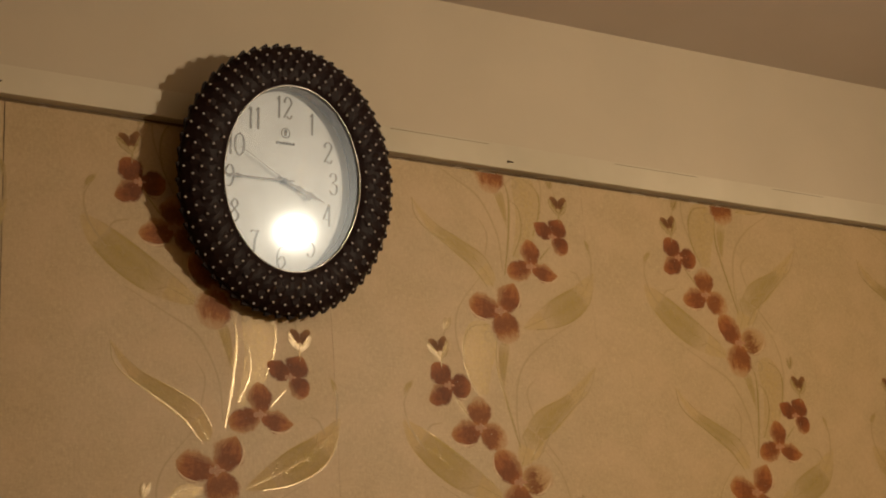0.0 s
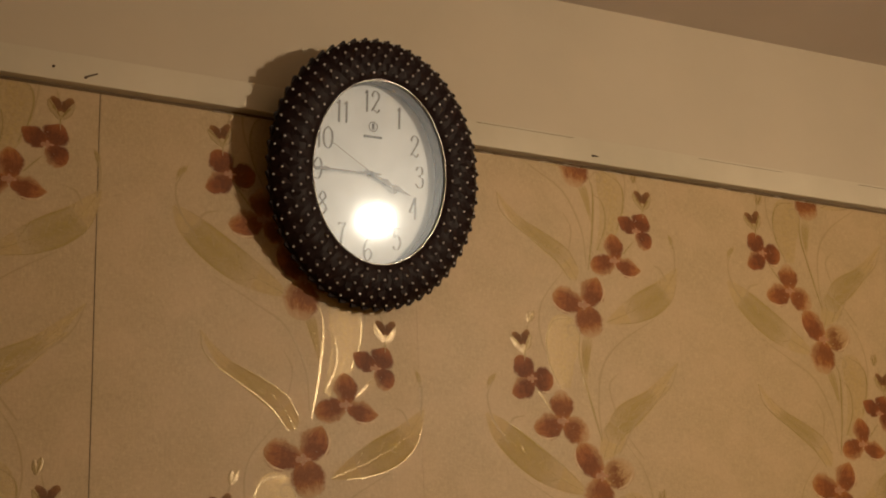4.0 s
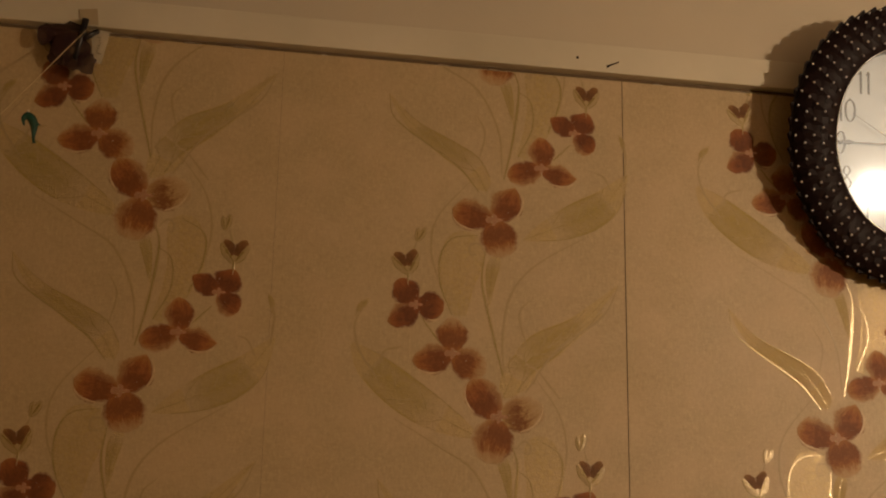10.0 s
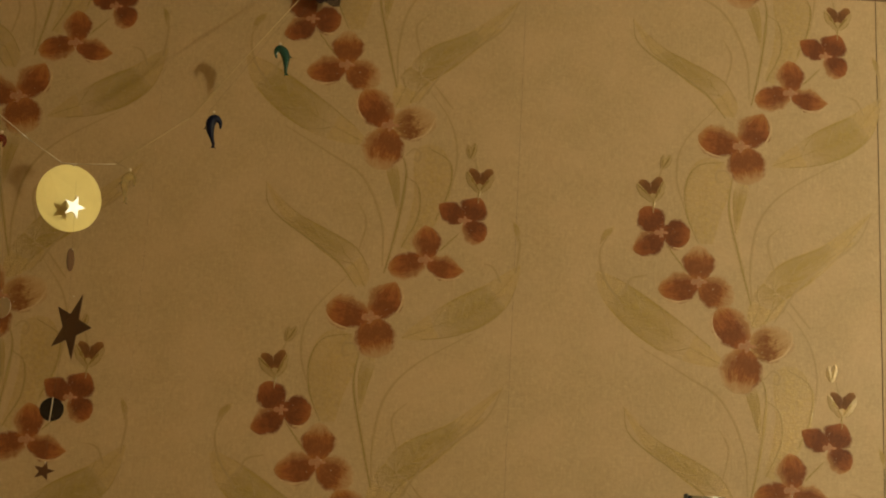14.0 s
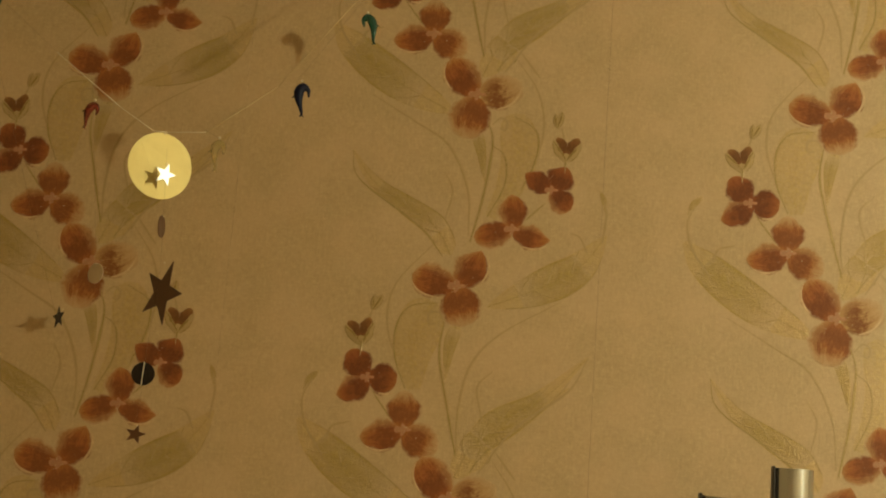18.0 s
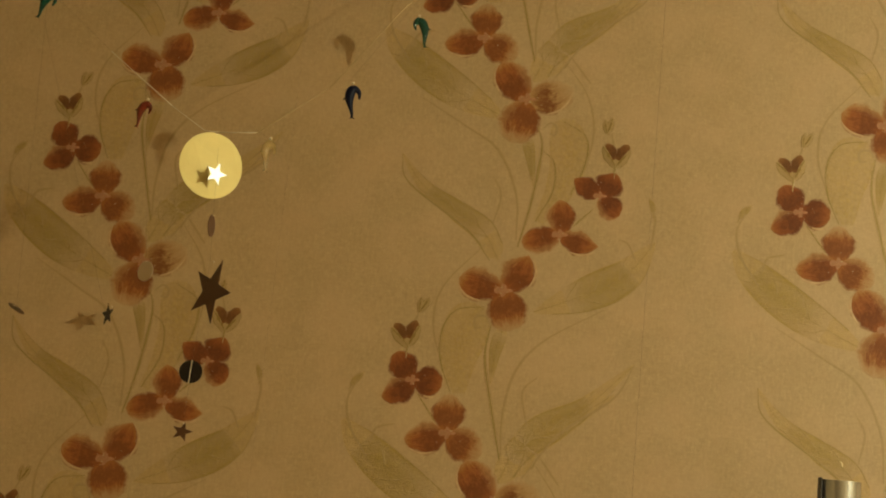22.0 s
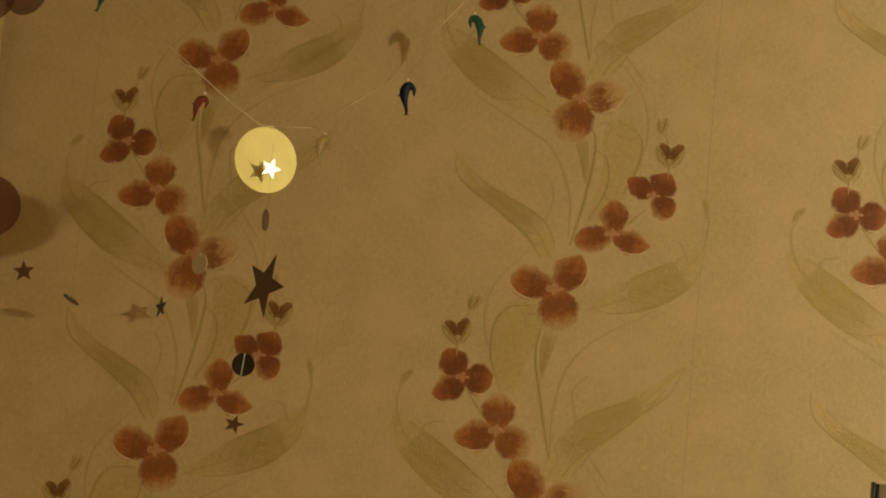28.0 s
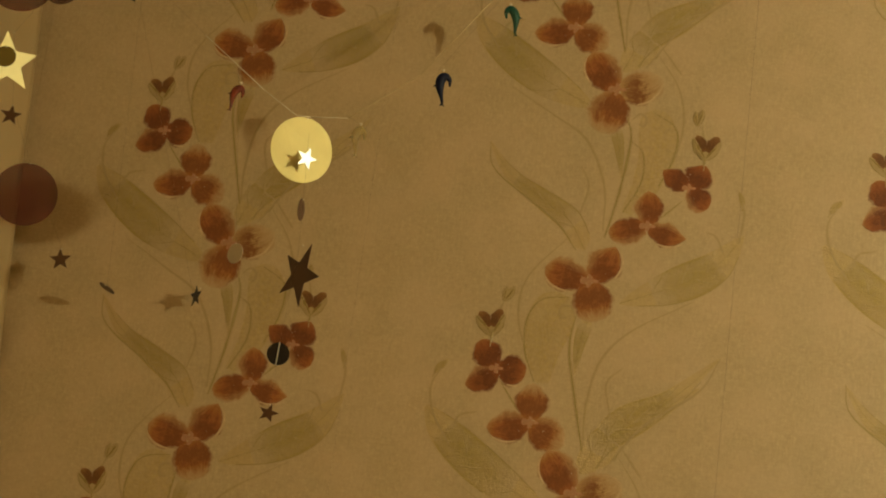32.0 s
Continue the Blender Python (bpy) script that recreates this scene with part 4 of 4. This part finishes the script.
RED = film_material("red_plastic", (0.16, 0.020, 0.008), 0.07, 0.0, 0.88)
AMBER = film_material("clear_amber_plastic", (0.42, 0.31, 0.10), 0.08, 0.0, 0.42)
FAINT = film_material("faint_nylon", (0.60, 0.48, 0.28), 0.3, 0.0, 0.08)
CORD = film_material("slack_nylon", (0.60, 0.47, 0.25), 0.5, 0.0, 0.75)
NYLON = mat("nylon", (0.80, 0.72, 0.55), 0.2)
NY = Net(NYLON)
_v = NY.node("ShaderNodeValue")
_v.outputs[0].default_value = 0.80
NY.see_through(_v.outputs[0])


OLIVE = film_material("olive_film", (0.20, 0.145, 0.028), 0.30, 0.2, 1.0)


for dull in (NAVY, CORD):
    dull.node_tree.nodes["Principled BSDF"].inputs["Specular IOR Level"].default_value = 0.14


def plate(outline, thick=0.0008, bend=0.0):
    """A thin plate facing -y from (x, z) pairs, a little bowed."""
    bm = bmesh.new()
    f = bm.faces.new([bm.verts.new((x, bend * x * x, z)) for x, z in outline])
    if f.normal.y > 0:
        f.normal_flip()
    g = bmesh.ops.extrude_face_region(bm, geom=[f])
    for v in [q for q in g["geom"] if isinstance(q, bmesh.types.BMVert)]:
        v.co.y += thick
    bmesh.ops.recalc_face_normals(bm, faces=bm.faces)
    return bm


def round_outline(r, n=40):
    return [(r * math.cos(i / n * 2 * math.pi), r * math.sin(i / n * 2 * math.pi)) for i in range(n)]


def star_outline(r, inner=0.42, turn=90):
    return [((r if i % 2 == 0 else r * inner) * math.cos(radians(turn + 36 * i)), (r if i % 2 == 0 else r * inner) * math.sin(radians(turn + 36 * i))) for i in range(10)]


def ball(r):
    bm = bmesh.new()
    bmesh.ops.create_icosphere(bm, subdivisions=1, radius=r)
    return bm


def thread_bm(a, b, r=0.00042):
    a, b = Vector(a), Vector(b)
    bm = bmesh.new()
    bmesh.ops.create_cone(bm, segments=5, radius1=r, radius2=r, depth=(b - a).length, cap_ends=True)
    bm.transform(Matrix.Translation((a + b) / 2) @ (b - a).to_track_quat("Z", "Y").to_matrix().to_4x4())
    return bm


def pendant(name, at, outline, material, label, category, turn=(0, 0, 0), loop=True, bend=0.0):
    e = holder(name, at, label, category, "shapes of the hanging mobile")
    e.rotation_euler = [radians(a) for a in turn]
    part("film", plate(outline, bend=bend), material, e, smooth=False)
    if loop:
        top = max(z for _, z in outline)
        part("knot", ball(0.0012), NYLON, e, at=(0, -0.0006, top - 0.001))
    return e


def dolphin(at, length, material, label, turn):
    """A small moulded dolphin, nose up, hung by a bead."""
    e = holder("dolphin_pendant", at, label, "ornament", "shapes of the hanging mobile")
    e.rotation_euler = [radians(a) for a in turn]
    bm = bmesh.new()
    n, seg = 18, 8
    line = spline([(0.24, 0.10), (0.20, 0.32), (0.03, 0.42), (-0.09, 0.26), (-0.08, 0.00), (0.00, -0.24), (0.10, -0.50)], n)
    girth = [0.03, 0.06, 0.10, 0.14, 0.165, 0.165, 0.14, 0.10, 0.065, 0.045]
    rings = []
    for i, c in enumerate(line):
        t = (line[min(i + 1, n)] - line[max(i - 1, 0)]).normalized()
        s = i / n * (len(girth) - 1)
        j = min(int(s), len(girth) - 2)
        r = length * (girth[j] + (girth[j + 1] - girth[j]) * (s - j))
        rings.append([bm.verts.new((length * c.x - t.y * r * math.cos(k / seg * 2 * math.pi), 0.7 * r * math.sin(k / seg * 2 * math.pi), length * c.y + t.x * r * math.cos(k / seg * 2 * math.pi))) for k in range(seg)])
    for p, q in zip(rings, rings[1:]):
        for k in range(seg):
            bm.faces.new((p[k], p[(k + 1) % seg], q[(k + 1) % seg], q[k]))
    bm.faces.new(rings[0])
    bm.faces.new(rings[-1])
    bmesh.ops.recalc_face_normals(bm, faces=bm.faces)
    part("body", bm, material, e)
    L = length
    part("fin", plate([(-0.19 * L, 0.16 * L), (-0.31 * L, -0.02 * L), (-0.16 * L, 0.02 * L)], 0.0012), material, e, smooth=False)
    part("tail", plate([(0.07 * L, -0.46 * L), (0.02 * L, -0.62 * L), (0.12 * L, -0.58 * L), (0.20 * L, -0.62 * L)], 0.0012), material, e, smooth=False)
    part("bead", ball(0.0022), NYLON, e, at=(-0.06 * L, -0.002, 0.60 * L))
    return e


pendant("disc_pendant", (-1.5621, -0.2720, 1.9368), round_outline(0.0424), GOLD, "round gold foil disc hanging on a nylon thread", "ornament", (4, 0, 34), True, 0.6)
pendant("star_pendant", (-1.5513, -0.2850, 1.9224), star_outline(0.0148, 0.42, 78), SILVER, "small silver foil star before a gold disc", "ornament", (6, 0, 36))
pendant("star_pendant", (-1.5349, -0.300, 1.7694), star_outline(0.0420, 0.40, 66), BROWN, "large dark brown foil star hanging on a thread", "ornament", (0, 0, -42))
pendant("disc_pendant", (-1.5456, -0.300, 1.6693), round_outline(0.0140), JET, "small black foil disc hanging on a thread", "ornament", (0, 0, 10))
pendant("star_pendant", (-1.5463, -0.300, 1.5963), star_outline(0.0130, 0.42, 80), BROWN, "small dark foil star hanging on a thread", "ornament", (30, 0, 20))
pendant("disc_pendant", (-1.5443, -0.300, 1.8520), round_outline(0.0140), BROWN, "small brown foil disc turned on edge", "ornament", (0, 0, 85))
pendant("disc_pendant", (-1.6303, -0.260, 1.7957), round_outline(0.0130), PEARL, "small pale silver foil disc before a printed flower", "ornament", (0, 0, -30))
pendant("star_pendant", (-1.7396, -0.028, 1.7735), star_outline(0.0165, 0.42, 60), JET, "small dark star turned nearly on edge", "ornament", (8, 20, 82))
# added disc, tipped nearly flat, stands in for a brown shadow streak
pendant("disc_pendant", (-1.8607, -0.060, 1.7649), round_outline(0.0130), BROWN, "small brown disc added in place of a shadow streak on the wall", "ornament", (76, 24, 0))
pendant("star_pendant", (-1.9705, -0.280, 2.0147), star_outline(0.0420, 0.45, 101), BRIGHT_GOLD, "large gold foil star hanging on a thread", "ornament", (2, 0, 42))
pendant("disc_pendant", (-1.9658, -0.300, 2.0153), round_outline(0.0140), OLIVE, "small olive gold foil disc before a gold star", "ornament", (0, 0, 10))
pendant("star_pendant", (-1.9882, -0.200, 1.9651), star_outline(0.0150, 0.42, 88), BROWN, "small brown foil star hanging on a thread", "ornament", (0, 0, 10))
pendant("disc_pendant", (-1.9948, -0.090, 1.8818), round_outline(0.0460), PLUM, "large dark plum film disc hanging on a thread", "ornament", (0, 0, 12), True, 1.5)
pendant("star_pendant", (-1.9406, -0.050, 1.8007), star_outline(0.0165, 0.42, 100), BROWN, "small brown foil star hanging on a thread", "ornament", (0, 0, 5))
pendant("disc_pendant", (-2.0325, -0.160, 2.1774), round_outline(0.0470), PLUM, "large dark plum film disc hanging on a thread", "ornament", (0, 0, 20), True, 1.5)
pendant("disc_pendant", (-1.9656, -0.165, 2.1758), round_outline(0.0320), PLUM, "dark plum film disc hanging on a thread", "ornament", (0, 0, -10), True, 1.5)
dolphin((-1.4030, -0.205, 2.0594), 0.040, NAVY, "small navy blue plastic dolphin on a thread", (0, 3, 15))
dolphin((-1.3303, -0.090, 2.2088), 0.040, GREEN, "small clear green plastic dolphin on a thread", (0, 22, 195))
dolphin((-1.6528, -0.300, 1.9901), 0.032, RED, "small dark red plastic dolphin on a thread", (0, 22, 10))
dolphin((-1.8383, -0.200, 2.1650), 0.036, GREEN, "small dark green plastic dolphin on a thread", (0, 30, 10))
dolphin((-1.4951, -0.262, 1.9595), 0.036, AMBER, "small clear amber plastic dolphin on a thread", (0, 10, 30))


def thread(points, label, material=FAINT, r=0.00042):
    e = holder("nylon_thread", points[0], label, "thread", "threads of the hanging mobile")
    o = Vector(points[0])
    for a, b in zip(points, points[1:]):
        part("strand", thread_bm(Vector(a) - o, Vector(b) - o, r), material, e)
    return e


HOOK = (-1.2754, -0.030, 2.3906)
thread([(-1.7137, -0.27, 2.0797), (-1.6238, -0.27, 2.0122), (-1.5770, -0.27, 1.9827), (-1.5600, -0.262, 1.9846), (-1.5118, -0.258, 1.9890)],
       "bright nylon thread tied through a gold disc", NYLON, 0.0006)
thread([(-1.5118, -0.258, 1.9890), (-1.4359, -0.20, 2.0754), HOOK], "clear nylon thread slung from a hook to a gold disc", CORD, 0.0008)
thread([(-1.5600, -0.262, 1.9846), (-1.5440, -0.300, 1.8655), (-1.5401, -0.300, 1.8041), (-1.5449, -0.300, 1.6834), (-1.5461, -0.300, 1.6052)], "clear nylon thread carrying a brown star and small discs")
# paler, thicker strand laid over the faint thread to draw its highlight
thread([(-1.5452, -0.3016, 1.6835), (-1.5462, -0.3016, 1.6545)], "short pale strand as the thread's highlight before a black disc", NYLON, 0.0006)
thread([HOOK, (-1.4118, -0.205, 2.0820)], "clear nylon thread carrying a navy dolphin")
thread([HOOK, (-1.3344, -0.090, 2.2291)], "clear nylon thread carrying a green dolphin")
thread([(-1.7137, -0.27, 2.0797), (-1.8374, -0.20, 2.1875), (-1.9502, -0.17, 2.2068), (-2.0315, -0.16, 2.2238), (-2.2469, -0.05, 2.3263)], "clear nylon thread slung to the corner")
thread([(-1.6581, -0.285, 2.0370), (-1.6510, -0.300, 2.0088)], "short clear nylon thread carrying a red dolphin")
thread([(-1.5118, -0.272, 1.9883), (-1.4957, -0.262, 1.9818)], "short clear nylon thread carrying an amber dolphin")
thread([(-1.6581, -0.285, 2.0370), (-1.6302, -0.262, 1.8083)], "clear nylon thread carrying a pale disc")
thread([(-1.9502, -0.17, 2.2068), (-1.9694, -0.28, 2.0553), (-1.9879, -0.20, 1.9797), (-1.9939, -0.09, 1.9260)], "clear nylon thread carrying a gold star and a plum disc")
thread([(-1.9938, -0.088, 1.9260), (-1.9404, -0.052, 1.8167)], "short clear nylon thread carrying a brown star")
# thread added only to hold the stand-in disc
thread([(-1.8374, -0.20, 2.1875), (-1.8607, -0.060, 1.7678)], "added clear nylon thread carrying the stand-in brown disc")
thread([(-1.8382, -0.20, 2.1475), (-1.7443, -0.030, 1.7767)], "clear nylon thread carrying a small dark star")

# ---------------------------------------------------------------- hook, pouch and tag on the rail
WIRE = mat("black_hook_plastic", (0.012, 0.010, 0.012), 0.35)
SMOKE = film_material("smoky_film", (0.048, 0.020, 0.020), 0.30, 0.0, 0.60)
CLEAR = film_material("clear_tag", (0.75, 0.66, 0.50), 0.10, 0.0, 0.42)
TAPE = film_material("beige_tape", (0.50, 0.40, 0.25), 0.4, 0.0, 0.85)
hook = holder("rail_hook", (-1.2823, -0.022, 2.3756), "black plastic rail hook holding a smoky film pouch", "hook")


def bar(a, b, wa, wb, d):
    """A tapered flat bar between two (x, z) points."""
    a, b = Vector((a[0], 0, a[1])), Vector((b[0], 0, b[1]))
    t = (b - a).normalized()
    s = Vector((-t.z, 0, t.x))
    bm = bmesh.new()
    f = bm.faces.new([bm.verts.new(p) for p in (a + s * wa, b + s * wb, b - s * wb, a - s * wa)])
    g = bmesh.ops.extrude_face_region(bm, geom=[f])
    for v in [q for q in g["geom"] if isinstance(q, bmesh.types.BMVert)]:
        v.co.y -= d
    bmesh.ops.recalc_face_normals(bm, faces=bm.faces)
    bmesh.ops.bevel(bm, geom=bm.edges[:], offset=0.0012, segments=2, affect="EDGES")
    return bm


part("shank", bar((0.004, 0.034), (-0.006, -0.032), 0.0048, 0.0034, 0.007), WIRE, hook)
part("prong", bar((-0.003, -0.002), (0.024, 0.017), 0.0045, 0.0030, 0.006), WIRE, hook)


def ragged(cx, cz, rx, rz, seed, n=22):
    """A torn, rounded outline."""
    r = random.Random(seed)
    return [(cx + rx * k * math.cos(i / n * 2 * math.pi), cz + rz * k * math.sin(i / n * 2 * math.pi)) for i in range(n) for k in (r.uniform(0.82, 1.12),)]


part("nub", plate(ragged(-0.052, 0.006, 0.013, 0.016, 2), 0.003, 0.0), SMOKE, hook, "dark crumpled film", smooth=False)
for i, (cx, cz, rx, rz) in enumerate(((-0.024, 0.008, 0.030, 0.022), (-0.030, -0.026, 0.017, 0.015), (-0.010, -0.034, 0.016, 0.014), (0.010, -0.036, 0.014, 0.020), (-0.014, -0.012, 0.030, 0.022))):
    p = part("pouch", plate(ragged(cx, cz, rx, rz, 5 + i), 0.001, 3.0), SMOKE, hook, "smoky translucent film", smooth=False)
    p.location.y = 0.003 - 0.0022 * i
part("tape", plate([(-0.008, 0.052), (0.018, 0.056), (0.022, 0.030), (-0.002, 0.028)], 0.0008, 3.0), TAPE, hook, "beige adhesive tape", smooth=False).location = (0, 0.004, 0)
tag = holder("clear_tag", (-1.2553, -0.018, 2.3709), "clear plastic tag stuck under the rail", "tag")
part("tag_sheet", plate([(-0.014, 0.027), (0.013, 0.025), (0.004, -0.028), (-0.010, -0.026)], 0.0008, 3.0), CLEAR, tag, smooth=False)
FADED = mat("faded_ink", (0.19, 0.15, 0.10), 0.7)
rnd_tag = random.Random(8)
for i in range(7):
    bx, bz = rnd_tag.uniform(-0.006, -0.001), 0.013 - 0.0042 * i
    part("print_bar", boxed((bx, -0.0014, bz), (bx + rnd_tag.uniform(0.003, 0.007), -0.0008, bz + rnd_tag.uniform(0.0008, 0.0016))), FADED, tag)

# ---------------------------------------------------------------- nails in the rail
IRON = mat("rusty_iron", (0.06, 0.035, 0.02), 0.6, 0.4)


def nail(x, z, bent, label):
    e = holder("nail", (x, -0.0165, z), label, "nail")
    part("head", turned([(0.0020, -0.0010), (0.0024, 0.0), (0.0020, 0.0012)], 10), IRON, e).rotation_euler = (radians(90), 0, 0)
    if bent:
        part("shaft", bar((0, 0), bent, 0.0013, 0.0009, 0.003), IRON, e)
    return e


nail(-0.4808, 2.4134, (0.018, 0.0085), "bent rusty nail in the cream rail")
nail(-0.5298, 2.4237, None, "small nail head in the cream rail")
nail(0.4380, 2.4165, (0.011, -0.0005), "bent rusty nail in the cream rail")

# ---------------------------------------------------------------- steel fitting on the wall
STEEL = mat("brushed_steel", (0.50, 0.51, 0.50), 0.21, 0.9)
DARKSIDE = mat("dark_steel_edge", (0.035, 0.030, 0.026), 0.4, 0.6)


def shell(w, depth, z0, z1, dip, n=20, thick=0.004):
    """A bowed upright plate, w wide; its top edge sags by dip."""
    bm = bmesh.new()
    cols = []
    for i in range(n + 1):
        u = i / n
        a = math.pi * (0.08 + 0.84 * u)
        x, y = -w / 2 * math.cos(a) / math.cos(0.08 * math.pi), -depth * math.sin(a)
        top = z1 - dip * math.sin(math.pi * u)
        k = 1 - thick / w * 2
        cols.append([bm.verts.new(p) for p in ((x, y, z0), (x, y, top), (x * k, y * 0.8 + 0.002, top), (x * k, y * 0.8 + 0.002, z0))])
    for a, b in zip(cols, cols[1:]):
        for j in range(4):
            bm.faces.new((a[j], a[(j + 1) % 4], b[(j + 1) % 4], b[j]))
    bm.faces.new(cols[0])
    bm.faces.new(cols[-1])
    bmesh.ops.recalc_face_normals(bm, faces=bm.faces)
    return bm


fit = holder("steel_stand", (-0.7625, -0.185, 0.0), "brushed steel stand with two bowed head plates", "stand")
HZ = 1.5410
part("upper_plate", shell(0.050, 0.024, HZ + 0.034, HZ + 0.076, 0.001, 40), STEEL, fit, at=(0.0190, 0, 0.0045), smooth=False)
part("edge_strip", boxed((-0.0085, -0.016, HZ + 0.0355), (-0.0053, -0.001, HZ + 0.0820), 0.0008), DARKSIDE, fit, "dark plate edge")
part("collar", turned([(0.022, HZ + 0.018), (0.025, HZ + 0.021), (0.025, HZ + 0.031), (0.022, HZ + 0.034)], 28), DARKSIDE, fit, "dark collar", at=(0.0200, -0.003, 0.0045))
part("lower_plate", shell(0.090, 0.044, HZ - 0.14, HZ + 0.040, 0.004, 40), STEEL, fit, at=(-0.0493, 0, 0), smooth=False)
part("edge_strip", boxed((-0.0978, -0.016, HZ - 0.14), (-0.0945, -0.001, HZ + 0.0425), 0.0008), DARKSIDE, fit, "dark plate edge")
part("back_plate", boxed((-0.080, 0.003, HZ - 0.13), (0.05, 0.010, HZ + 0.030), 0.002), DARKSIDE, fit)
part("pole", turned([(0.016, 0.02), (0.016, HZ - 0.12)], 20), STEEL, fit)
part("foot", turned([(0.14, 0.0), (0.14, 0.012), (0.03, 0.03)], 32), DARKSIDE, fit, "dark round foot")

# ---------------------------------------------------------------- curtain by the corner
cb = bmesh.new()
cols = []
for i in range(37):
    u = i / 36
    col = []
    for j in range(13):
        z = 0.12 + j / 12 * 2.28
        edge = -2.052 + (2.19 - z) * 0.073
        x = LEFT_X + 0.012 + (edge - LEFT_X - 0.012) * u
        y = -0.026 - 0.004 * (1 - u) * math.sin(u * 26 + 0.3 * j / 12) - 0.002 * math.sin(j * 0.7)
        col.append(cb.verts.new((x, y, z)))
    cols.append(col)
for a, b in zip(cols, cols[1:]):
    for j in range(12):
        cb.faces.new((a[j], b[j], b[j + 1], a[j + 1]))
bmesh.ops.solidify(cb, geom=cb.faces[:], thickness=0.0012)
curtain = tagged(part("curtain", cb, CURTAIN), "pale cream curtain hanging in soft folds by the corner", "curtain")
cr = bmesh.new()
bmesh.ops.create_cone(cr, segments=12, radius1=0.006, radius2=0.006, depth=0.22, cap_ends=True)
cr.transform(Matrix.Translation((-2.215, -0.030, 2.399)) @ Matrix.Rotation(radians(90), 4, "Y"))
part("rod", cr, BRASS, curtain, "thin brass rod")
